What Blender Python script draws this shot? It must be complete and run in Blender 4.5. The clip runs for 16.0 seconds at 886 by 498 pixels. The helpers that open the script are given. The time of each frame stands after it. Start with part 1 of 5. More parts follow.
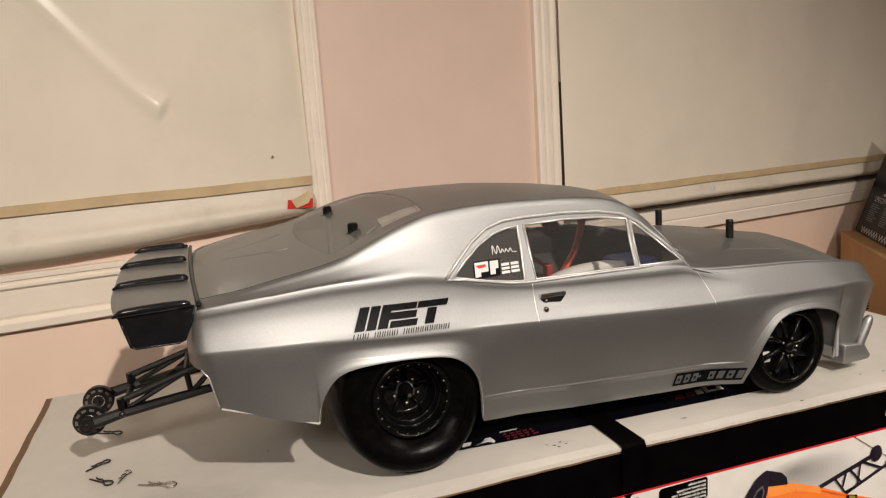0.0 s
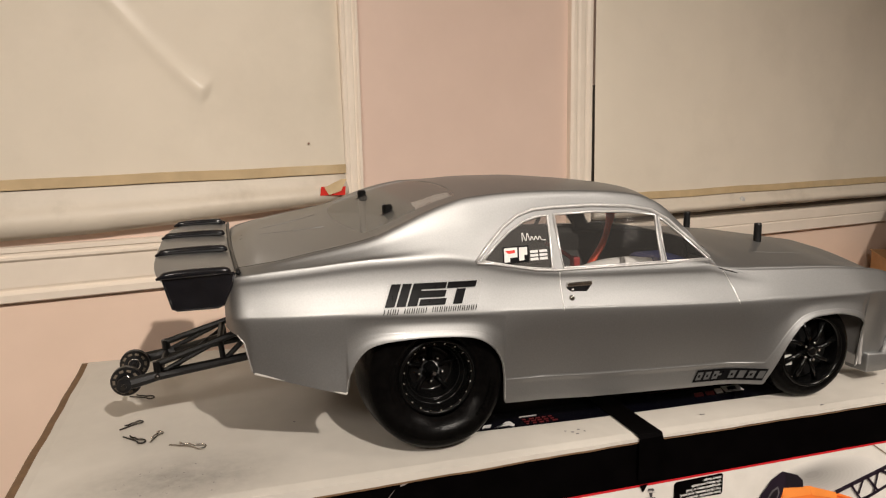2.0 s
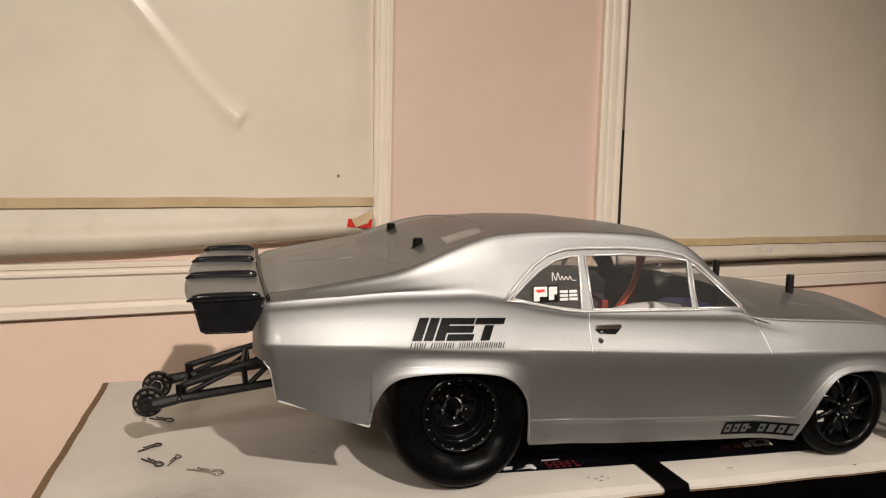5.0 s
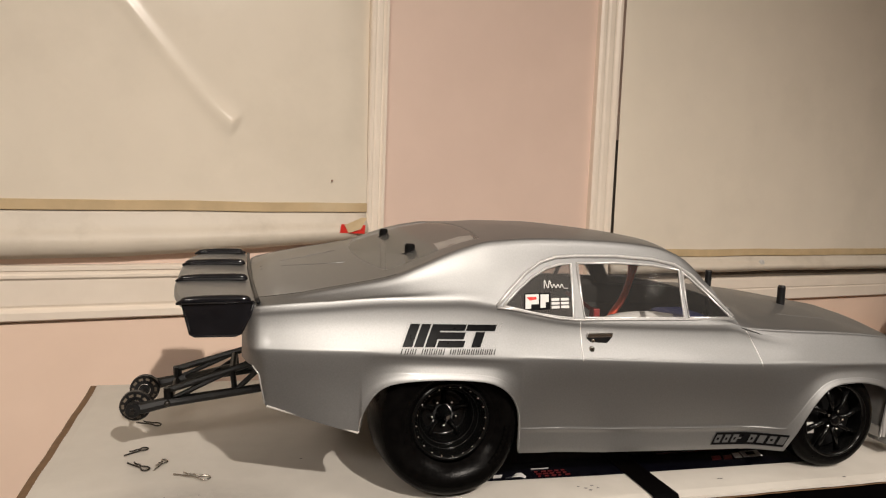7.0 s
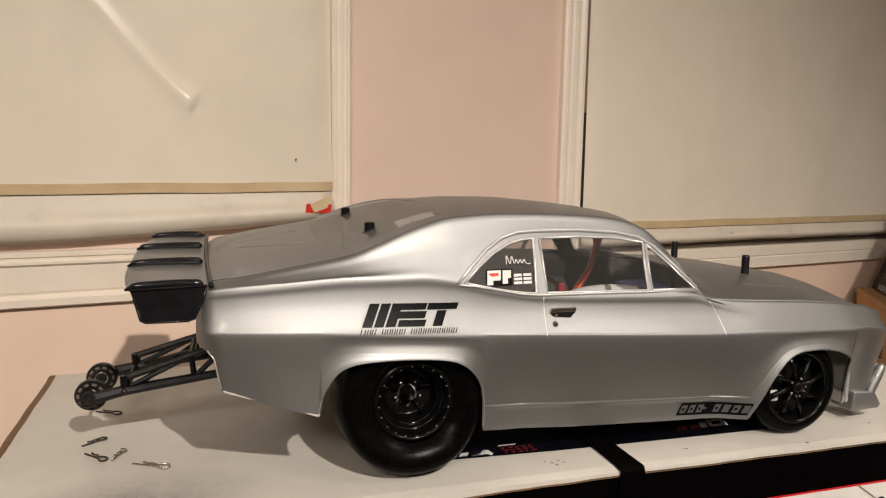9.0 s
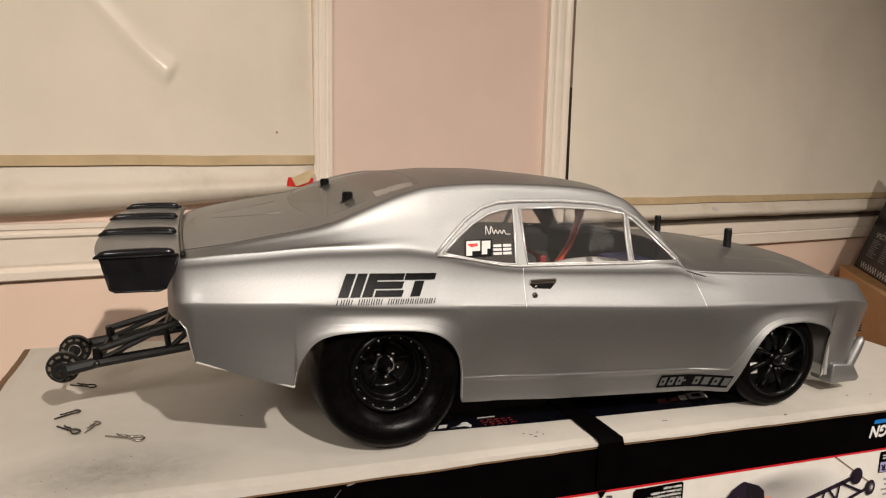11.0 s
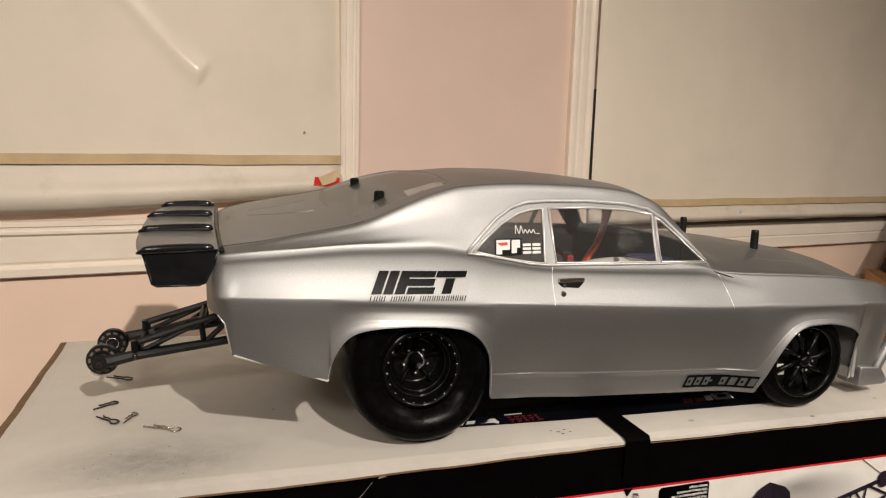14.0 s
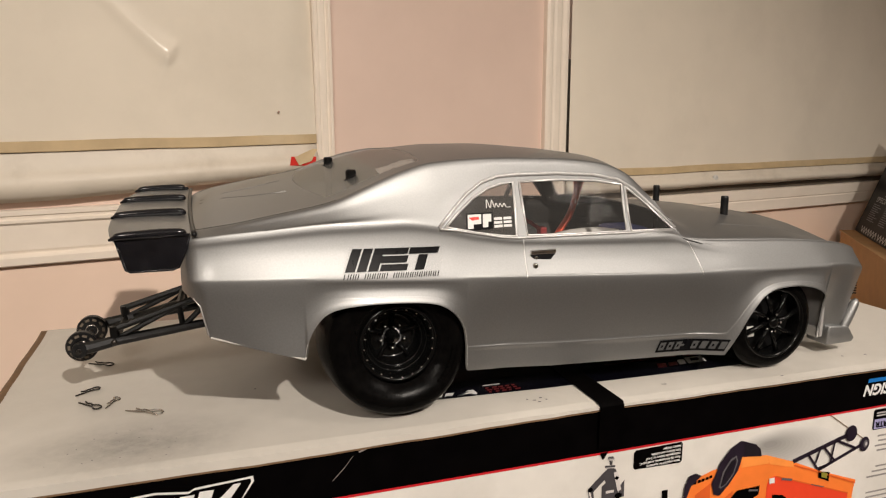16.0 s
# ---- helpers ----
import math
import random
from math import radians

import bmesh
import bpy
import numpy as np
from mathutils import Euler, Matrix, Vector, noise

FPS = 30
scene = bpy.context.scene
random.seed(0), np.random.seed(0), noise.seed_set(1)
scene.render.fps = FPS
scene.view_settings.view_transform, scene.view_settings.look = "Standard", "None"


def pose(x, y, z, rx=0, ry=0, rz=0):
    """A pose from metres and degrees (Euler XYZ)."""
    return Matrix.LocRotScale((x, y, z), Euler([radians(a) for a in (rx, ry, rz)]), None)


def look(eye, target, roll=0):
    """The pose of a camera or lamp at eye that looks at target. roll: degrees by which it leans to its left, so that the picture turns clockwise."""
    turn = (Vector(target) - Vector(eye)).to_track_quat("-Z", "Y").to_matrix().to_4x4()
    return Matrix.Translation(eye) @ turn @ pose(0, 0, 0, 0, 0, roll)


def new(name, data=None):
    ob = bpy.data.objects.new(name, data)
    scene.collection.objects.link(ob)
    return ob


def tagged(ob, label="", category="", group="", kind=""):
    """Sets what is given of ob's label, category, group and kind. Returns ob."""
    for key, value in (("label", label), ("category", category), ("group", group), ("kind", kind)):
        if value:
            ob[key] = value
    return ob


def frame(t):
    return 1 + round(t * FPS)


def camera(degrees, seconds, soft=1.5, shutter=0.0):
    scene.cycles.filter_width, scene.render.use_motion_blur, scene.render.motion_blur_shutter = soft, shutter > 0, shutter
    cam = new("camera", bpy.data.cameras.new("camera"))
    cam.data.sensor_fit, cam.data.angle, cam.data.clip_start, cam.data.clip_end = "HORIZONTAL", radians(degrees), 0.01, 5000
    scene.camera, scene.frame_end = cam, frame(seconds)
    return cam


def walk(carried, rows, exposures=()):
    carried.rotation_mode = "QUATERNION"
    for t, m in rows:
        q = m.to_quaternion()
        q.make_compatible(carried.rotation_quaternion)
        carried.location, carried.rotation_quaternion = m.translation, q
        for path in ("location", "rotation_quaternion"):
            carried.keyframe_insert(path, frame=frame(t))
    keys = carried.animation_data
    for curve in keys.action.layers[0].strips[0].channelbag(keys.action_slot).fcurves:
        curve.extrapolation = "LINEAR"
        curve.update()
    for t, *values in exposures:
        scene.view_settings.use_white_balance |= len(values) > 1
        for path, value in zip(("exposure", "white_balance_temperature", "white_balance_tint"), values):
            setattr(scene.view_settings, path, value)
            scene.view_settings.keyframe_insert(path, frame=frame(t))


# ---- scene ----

cam = camera(65.0, 16.0, soft=1.2)
ROWS = [
    (0.0, -0.2049, -0.5434, 1.1833, -27.144, -9.585, -3.86),
    (0.5, -0.2165, -0.5477, 1.1795, -26.482, -9.107, -2.333),
    (1.0, -0.2206, -0.5473, 1.1752, -25.394, -8.427, -0.878),
    (1.5, -0.2193, -0.5503, 1.1749, -24.484, -8.282, -1.003),
    (2.0, -0.2177, -0.555, 1.1717, -25.233, -9.219, -1.163),
    (2.5, -0.2223, -0.5526, 1.172, -24.946, -8.99, -0.617),
    (3.0, -0.2225, -0.5476, 1.1717, -24.046, -8.658, -0.242),
    (3.5, -0.2226, -0.5489, 1.1695, -24.379, -7.973, 0.038),
    (4.0, -0.222, -0.5482, 1.1699, -24.143, -7.698, 0.204),
    (4.5, -0.2288, -0.551, 1.1675, -23.432, -6.331, 1.483),
    (5.0, -0.2251, -0.5504, 1.1691, -23.725, -6.067, 1.34),
    (7.5, -0.2225, -0.5497, 1.1661, -24.482, -5.272, 2.465),
    (8.0, -0.2164, -0.5498, 1.1632, -24.899, -5.648, 2.534),
    (8.5, -0.2109, -0.5479, 1.1676, -25.802, -6.587, 1.184),
    (11.0, -0.1992, -0.5432, 1.1594, -27.174, -8.852, 1.292),
    (11.5, -0.1932, -0.5421, 1.1575, -28.489, -9.141, 1.182),
    (12.0, -0.1954, -0.5472, 1.1559, -29.523, -8.971, 1.514),
    (12.5, -0.1975, -0.5483, 1.1567, -29.027, -9.063, 1.633),
    (13.0, -0.2036, -0.5487, 1.1586, -27.232, -8.959, 1.152),
    (13.5, -0.2055, -0.5457, 1.1591, -26.186, -8.991, 1.014),
    (14.0, -0.2112, -0.5469, 1.1586, -25.716, -8.794, 1.57),
    (14.5, -0.2032, -0.5448, 1.157, -26.947, -9.589, 1.371),
    (15.0, -0.2027, -0.5517, 1.1602, -27.011, -10.385, -0.16),
    (15.5, -0.2036, -0.5565, 1.1583, -27.246, -11.039, -0.269),
    (16.0, -0.205, -0.5565, 1.1608, -26.873, -10.89, -0.171),
]


def camera_pose(x, y, z, yaw, pitch, roll):
    return pose(x, y, z, 0, 0, yaw) @ pose(0, 0, 0, 90 + pitch, 0, 0) @ pose(0, 0, 0, 0, 0, roll)


walk(cam, [(t, camera_pose(*r)) for t, *r in ROWS], exposures=((0, 0.0), (16, 0.0)))

TOP = 0.95          # height of the model car's display box
CAR_YAW = -9.5      # the box and the car stand slightly askew to the wall
WALL_Y = 0.40

# ---------------------------------------------------------------- light
world = bpy.data.worlds.new("world")
scene.world = world
world.use_nodes = True
world.node_tree.nodes["Background"].inputs[0].default_value = (0.9, 0.75, 0.6, 1)
world.node_tree.nodes["Background"].inputs[1].default_value = 0.02


def lamp(name, kind, where, target, energy, colour, **settings):
    data = bpy.data.lights.new(name, kind)
    data.energy, data.color = energy, colour
    for key, value in settings.items():
        setattr(data, key, value)
    ob = new(name, data)
    ob.matrix_world = look(where, target)
    return ob


lamp("hanging_lamp", "SPOT", (0.0, -1.73, 2.27), (0.08, 0.0, 0.0), 163, (1.0, 0.90, 0.80),
     spot_size=radians(94), spot_blend=1.0, shadow_soft_size=0.022)
# unseen spot added to brighten the front wing and lower right wall
lamp("added_right_spot", "SPOT", (0.95, -1.20, 2.44), (0.95, -1.15, 0.00), 84, (1.0, 0.90, 0.80),
     spot_size=radians(124), spot_blend=0.9, shadow_soft_size=0.28)
# unseen soft area lamp added as fill for the upper left wall
lamp("added_left_fill", "AREA", (-1.30, -1.90, 2.42), (-0.60, 0.40, 1.30), 25, (1.0, 0.90, 0.80), shape="DISK", size=0.6)

# ---------------------------------------------------------------- materials


def nodes_of(name):
    m = bpy.data.materials.new(name)
    m.use_nodes = True
    return m, m.node_tree.nodes, m.node_tree.links, m.node_tree.nodes["Principled BSDF"]


def material(name, colour, rough=0.5, metal=0.0, vary=0.08, scale=30.0, bump=0.0, bump_scale=400.0, coat=0.0,
             stain=None, stain_scale=4.0, stain_amount=0.5, rough_vary=0.08, spec=0.5, edge=1.0):
    """Colour with fine grain and broad patches, uneven gloss, fine relief."""
    m, n, l, b = nodes_of(name)
    co = n.new("ShaderNodeTexCoord")
    fine = n.new("ShaderNodeTexNoise")
    fine.inputs["Scale"].default_value, fine.inputs["Detail"].default_value = scale, 6
    l.new(co.outputs["Object"], fine.inputs["Vector"])
    ramp = n.new("ShaderNodeValToRGB")
    lo, hi = [max(0.0, c * (1 - vary)) for c in colour], [min(1.0, c * (1 + vary)) for c in colour]
    ramp.color_ramp.elements[0].position, ramp.color_ramp.elements[0].color = 0.3, (*lo, 1)
    ramp.color_ramp.elements[1].position, ramp.color_ramp.elements[1].color = 0.7, (*hi, 1)
    l.new(fine.outputs["Fac"], ramp.inputs["Fac"])
    out = ramp.outputs["Color"]
    if stain:
        broad = n.new("ShaderNodeTexNoise")
        broad.inputs["Scale"].default_value, broad.inputs["Detail"].default_value = stain_scale, 8
        broad.inputs["Roughness"].default_value = 0.65
        l.new(co.outputs["Object"], broad.inputs["Vector"])
        mask = n.new("ShaderNodeValToRGB")
        mask.color_ramp.elements[0].position, mask.color_ramp.elements[1].position = 0.5, 0.75
        mask.color_ramp.elements[1].color = (stain_amount, stain_amount, stain_amount, 1)
        l.new(broad.outputs["Fac"], mask.inputs["Fac"])
        mix = n.new("ShaderNodeMix")
        mix.data_type = "RGBA"
        l.new(mask.outputs["Color"], mix.inputs["Factor"])
        l.new(out, mix.inputs["A"])
        mix.inputs["B"].default_value = (*stain, 1)
        out = mix.outputs["Result"]
    l.new(out, b.inputs["Base Color"])
    rr = n.new("ShaderNodeMapRange")
    rr.inputs["To Min"].default_value, rr.inputs["To Max"].default_value = max(0.02, rough - rough_vary), min(1, rough + rough_vary)
    l.new(fine.outputs["Fac"], rr.inputs["Value"])
    l.new(rr.outputs["Result"], b.inputs["Roughness"])
    b.inputs["Metallic"].default_value = metal
    b.inputs["Specular IOR Level"].default_value = spec
    b.inputs["Specular Tint"].default_value = (edge, edge, edge, 1)
    b.inputs["Coat Weight"].default_value = coat
    b.inputs["Coat Roughness"].default_value = 0.08
    if bump:
        grain = n.new("ShaderNodeTexNoise")
        grain.inputs["Scale"].default_value, grain.inputs["Detail"].default_value = bump_scale, 4
        l.new(co.outputs["Object"], grain.inputs["Vector"])
        bp = n.new("ShaderNodeBump")
        bp.inputs["Strength"].default_value, bp.inputs["Distance"].default_value = bump, 0.001
        l.new(grain.outputs["Fac"], bp.inputs["Height"])
        l.new(bp.outputs["Normal"], b.inputs["Normal"])
    return m


def clear(name, colour, rough, alpha):
    """Thin clear plastic: part see-through, part gloss."""
    m, n, l, b = nodes_of(name)
    b.inputs["Base Color"].default_value = (*colour, 1)
    b.inputs["Roughness"].default_value = rough
    co, no = n.new("ShaderNodeTexCoord"), n.new("ShaderNodeTexNoise")
    no.inputs["Scale"].default_value = 60
    l.new(co.outputs["Object"], no.inputs["Vector"])
    mr = n.new("ShaderNodeMapRange")
    mr.inputs["To Min"].default_value, mr.inputs["To Max"].default_value = alpha - 0.03, alpha + 0.03
    l.new(no.outputs["Fac"], mr.inputs["Value"])
    l.new(mr.outputs["Result"], b.inputs["Alpha"])
    return m


SILVER = material("silver_paint", (0.322, 0.324, 0.322), 0.51, 0.93, 0.05, 900, coat=0.28, bump=0.03, bump_scale=1800, rough_vary=0.03, edge=0.5)
INNER = material("dull_inner_paint", (0.05, 0.048, 0.045), 0.6, 0.2, 0.2, 80)
CUT_EDGE = material("pale_cut_edge", (0.66, 0.64, 0.60), 0.3, 0, 0.05, 300)
TRIM = material("bright_trim", (0.72, 0.71, 0.70), 0.34, 0.55, 0.05, 300)
CHROME = material("chrome", (0.62, 0.6, 0.58), 0.14, 1.0, 0.05, 300)
BLACK_GLOSS = material("black_gloss_plastic", (0.008, 0.008, 0.010), 0.14, 0, 0.3, 120, coat=0.2, rough_vary=0.04)
SPOKE_BLACK = material("satin_black_plastic", (0.004, 0.004, 0.004), 0.5, 0, 0.3, 120, spec=0.15)
WHEEL_BLACK = material("black_wheel_lacquer", (0.003, 0.003, 0.003), 0.18, 0, 0.3, 120, spec=0.25, rough_vary=0.06)
BLACK_MATT = material("black_moulded_plastic", (0.008, 0.008, 0.0085), 0.42, 0, 0.3, 160, bump=0.1, spec=0.3)
RUBBER = material("tyre_rubber", (0.0026, 0.0024, 0.0023), 0.23, 0, 0.3, 220, bump=0.12, bump_scale=620, spec=0.045,
                  stain=(0.006, 0.0055, 0.005), stain_scale=30, stain_amount=0.4)
STEEL = material("steel_wire", (0.60, 0.57, 0.53), 0.22, 1.0, 0.1, 300)
DARK_STEEL = material("dark_wire", (0.05, 0.045, 0.04), 0.35, 0.8, 0.2, 300)
DECAL_BLACK = material("black_sticker", (0.004, 0.004, 0.0045), 0.30, 0, 0.2, 200, spec=0.10)
DECAL_WHITE = material("white_sticker", (0.75, 0.74, 0.72), 0.25, 0, 0.03, 200)
DECAL_RED = material("red_sticker", (0.70, 0.04, 0.03), 0.25, 0, 0.05, 200)
DECAL_CLEAR = clear("clear_sticker_edge", (0.55, 0.55, 0.55), 0.1, 0.07)
GLASS = clear("clear_window_plastic", (0.13, 0.125, 0.12), 0.05, 0.20)
QUARTER_GLASS = clear("tinted_quarter_window", (0.12, 0.115, 0.11), 0.10, 0.55)
REAR_GLASS = clear("hazy_rear_window", (0.24, 0.235, 0.22), 0.14, 0.54)
LIGHT_PATCH = material("pale_light_patch", (0.37, 0.36, 0.335), 0.3, 0, 0.35, 90)
DULL_RED = material("dull_red_plastic", (0.30, 0.03, 0.03), 0.4, 0.1, 0.1, 200)
RED_PART = material("red_anodised", (0.75, 0.09, 0.03), 0.35, 0.2, 0.1, 200)
BLUE_PART = material("dark_blue", (0.007, 0.017, 0.10), 0.4, 0.2, 0.1, 200)
PALE_PART = material("pale_plastic", (0.6, 0.58, 0.55), 0.4, 0, 0.05, 200)
BOX_WHITE = material("white_coated_card", (0.74, 0.71, 0.66), 0.42, 0, 0.03, 60, bump=0.12, bump_scale=90,
                     stain=(0.42, 0.39, 0.34), stain_scale=5.5, stain_amount=0.45)


def dark_patch_card():
    """White coated card with a soft, gritty dark grey patch near one corner."""
    m = material("dark_patch_white_card", (0.60, 0.565, 0.51), 0.42, 0, 0.03, 60, bump=0.12, bump_scale=90, stain=(0.44, 0.405, 0.35), stain_scale=5.5, stain_amount=0.5)
    n, l, b = m.node_tree.nodes, m.node_tree.links, m.node_tree.nodes["Principled BSDF"]
    old = b.inputs["Base Color"].links[0].from_socket
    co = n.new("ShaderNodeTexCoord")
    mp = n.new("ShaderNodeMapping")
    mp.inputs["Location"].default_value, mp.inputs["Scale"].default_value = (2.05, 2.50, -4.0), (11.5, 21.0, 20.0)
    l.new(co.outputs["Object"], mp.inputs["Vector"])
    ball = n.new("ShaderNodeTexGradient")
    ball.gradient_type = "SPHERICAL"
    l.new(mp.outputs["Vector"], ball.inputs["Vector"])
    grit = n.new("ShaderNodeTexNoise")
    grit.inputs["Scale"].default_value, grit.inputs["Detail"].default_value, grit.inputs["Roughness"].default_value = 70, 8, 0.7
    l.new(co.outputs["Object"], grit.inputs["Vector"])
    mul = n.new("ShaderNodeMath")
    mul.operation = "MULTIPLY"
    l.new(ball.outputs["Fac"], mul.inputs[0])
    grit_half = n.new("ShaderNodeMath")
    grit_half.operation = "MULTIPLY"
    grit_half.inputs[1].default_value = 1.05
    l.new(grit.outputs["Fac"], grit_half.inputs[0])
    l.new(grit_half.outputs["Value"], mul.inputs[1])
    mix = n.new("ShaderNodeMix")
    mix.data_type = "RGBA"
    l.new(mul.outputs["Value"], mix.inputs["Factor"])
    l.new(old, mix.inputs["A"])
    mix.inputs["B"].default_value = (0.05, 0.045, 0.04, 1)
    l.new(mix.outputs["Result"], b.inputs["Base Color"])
    return m


BOX_TOP = dark_patch_card()
BOX_BLACK = material("black_printed_card", (0.0014, 0.0011, 0.0012), 0.5, 0, 0.3, 60, bump=0.06, bump_scale=120, spec=0.025)
BOX_BROWN = material("raw_card_edge", (0.17, 0.10, 0.05), 0.8, 0, 0.15, 120, bump=0.2)
CARTON = material("brown_cardboard", (0.46, 0.26, 0.11), 0.75, 0, 0.08, 40, bump=0.15, bump_scale=150,
                  stain=(0.25, 0.14, 0.06), stain_scale=6, stain_amount=0.4)
KIT_BLACK = material("dark_kit_print", (0.010, 0.009, 0.009), 0.38, 0, 0.3, 40, stain=(0.03, 0.027, 0.027), stain_scale=7, stain_amount=0.4, spec=0.08)
KIT_GREY = material("grey_kit_print", (0.45, 0.44, 0.42), 0.4, 0, 0.06, 80)
INNER_GREY = material("grey_inner_moulding", (0.36, 0.35, 0.34), 0.45, 0.1, 0.1, 120)
SILL_GREY = material("grey_sticker", (0.10, 0.10, 0.10), 0.4, 0.3, 0.05, 200)
KIT_PURPLE = material("purple_kit_print", (0.05, 0.02, 0.16), 0.35, 0, 0.2, 80)
PRINT_RED = material("red_print", (0.55, 0.012, 0.02), 0.4, 0, 0.06, 80)
STRIP_RED = material("dark_red_print", (0.12, 0.010, 0.010), 0.4, 0, 0.2, 300)
PRINT_BLUE = material("blue_print", (0.01, 0.16, 0.50), 0.4, 0, 0.06, 80)
PRINT_NAVY = material("navy_print", (0.003, 0.003, 0.006), 0.16, 0, 0.2, 80, spec=0.5, coat=1.0)
PRINT_ORANGE = material("orange_print", (0.90, 0.21, 0.035), 0.4, 0, 0.06, 60)
PRINT_ORANGE_RED = material("orange_red_print", (0.80, 0.06, 0.02), 0.4, 0, 0.06, 60)
PRINT_RADIO = material("radio_grey_print", (0.060, 0.055, 0.060), 0.4, 0, 0.2, 60)
PRINT_AMBER = material("amber_print", (0.95, 0.30, 0.06), 0.4, 0, 0.06, 60)
PRINT_BURNT = material("burnt_orange_print", (0.72, 0.12, 0.022), 0.4, 0, 0.06, 60)
PRINT_INK = material("ink_black_print", (0.012, 0.009, 0.014), 0.4, 0, 0.2, 60)
PRINT_PLUM = material("plum_black_print", (0.016, 0.010, 0.020), 0.4, 0, 0.2, 60)
PRINT_GREY = material("grey_print", (0.12, 0.11, 0.12), 0.4, 0, 0.15, 60)
TEXT_GREY = material("grey_text_print", (0.26, 0.24, 0.23), 0.4, 0, 0.15, 60)
SOFT_GREY = material("soft_grey_print", (0.62, 0.58, 0.56), 0.4, 0, 0.05, 30)
PRINT_PALE = material("pale_grey_print", (0.55, 0.52, 0.51), 0.4, 0, 0.1, 8)
WALL_PINK = material("pale_pink_wall_paint", (0.78, 0.60, 0.505), 0.45, 0, 0.02, 12, bump=0.06, bump_scale=60,
                     stain=(0.70, 0.53, 0.44), stain_scale=2.5, stain_amount=0.5)
# peach lower wall, lightened in colour to stand for stronger light there
LOWER_WALL_LIT = material("peach_lit_wall_tone", (0.93, 0.71, 0.57), 0.42, 0, 0.02, 12, bump=0.06, bump_scale=60,
                stain=(0.84, 0.64, 0.50), stain_scale=2.5, stain_amount=0.5)
TRIM_WHITE = material("white_gloss_woodwork", (0.90, 0.80, 0.685), 0.32, 0, 0.03, 25, bump=0.05, bump_scale=60,
                      stain=(0.79, 0.68, 0.56), stain_scale=6, stain_amount=0.4)
RUST = material("rusty_pin", (0.36, 0.21, 0.15), 0.6, 0, 0.2, 200)
BLIND = material("cream_glossy_blind", (0.86, 0.775, 0.65), 0.18, 0, 0.02, 14, bump=0.03, bump_scale=40,
                 stain=(0.68, 0.61, 0.50), stain_scale=3, stain_amount=0.5, rough_vary=0.02, spec=0.6)
BLIND_BAR = material("soiled_white_hem", (0.71, 0.635, 0.53), 0.5, 0, 0.04, 20, bump=0.15, bump_scale=40,
                     stain=(0.47, 0.41, 0.33), stain_scale=10, stain_amount=0.75)
TAPE = material("tan_paper_tape", (0.58, 0.435, 0.25), 0.6, 0, 0.10, 40, bump=0.1,
                stain=(0.66, 0.54, 0.36), stain_scale=12, stain_amount=0.6)
PLASTER = material("warm_plaster", (0.50, 0.44, 0.37), 0.8, 0, 0.03, 8)
CEILING = material("white_ceiling_paint", (0.74, 0.70, 0.64), 0.8, 0, 0.03, 8)
WOOD = material("brown_wood", (0.05, 0.03, 0.018), 0.5, 0, 0.15, 20)
# dark tone painted for shade under the blind and in the small wheels' holes
DARK_GAP = material("dark_gap_tone", (0.13, 0.105, 0.08), 0.9, 0, 0.1, 50)

# ---------------------------------------------------------------- building helpers


def mesh_from(name, bm, mats, smooth=False):
    me = bpy.data.meshes.new(name)
    bm.normal_update()
    bm.to_mesh(me)
    bm.free()
    for m in mats if isinstance(mats, (list, tuple)) else [mats]:
        me.materials.append(m)
    if smooth:
        for f in me.polygons:
            f.use_smooth = True
    return me


def part(name, bm, mat, parent=None, label="", smooth=False, m=None):
    ob = new(name, mesh_from(name, bm, mat, smooth))
    if parent is not None:
        ob.parent = parent
    if m is not None:
        ob.matrix_basis = m
    if label:
        tagged(ob, label)
    return ob


def thing(name, label, category, m=None, group="", kind=""):
    ob = new(name)
    ob.empty_display_size = 0.02
    if m is not None:
        ob.matrix_basis = m
    return tagged(ob, label, category, group, kind)


def box_bm(x0, x1, y0, y1, z0, z1, bevel=0.0, bm=None):
    bm = bm or bmesh.new()
    vs = [bm.verts.new((x, y, z)) for x in (x0, x1) for y in (y0, y1) for z in (z0, z1)]
    fs = [bm.faces.new([vs[i] for i in q]) for q in ((0, 1, 3, 2), (4, 6, 7, 5), (0, 4, 5, 1), (2, 3, 7, 6), (0, 2, 6, 4), (1, 5, 7, 3))]
    if bevel:
        es = list({e for f in fs for e in f.edges})
        bmesh.ops.bevel(bm, geom=es, offset=bevel, segments=2, affect="EDGES", profile=0.5)
    return bm


def lathe_bm(profile, steps=48, bm=None, axis="y", close=False):
    """Revolve (radius, along) pairs round the y axis."""
    bm = bm or bmesh.new()
    rings = []
    for r, a in profile:
        ring = []
        for i in range(steps):
            t = 2 * math.pi * i / steps
            ring.append(bm.verts.new((r * math.cos(t), a, r * math.sin(t))))
        rings.append(ring)
    pairs = list(zip(rings, rings[1:])) + ([(rings[-1], rings[0])] if close else [])
    for p, q in pairs:
        for i in range(steps):
            j = (i + 1) % steps
            bm.faces.new((p[i], p[j], q[j], q[i]))
    return bm


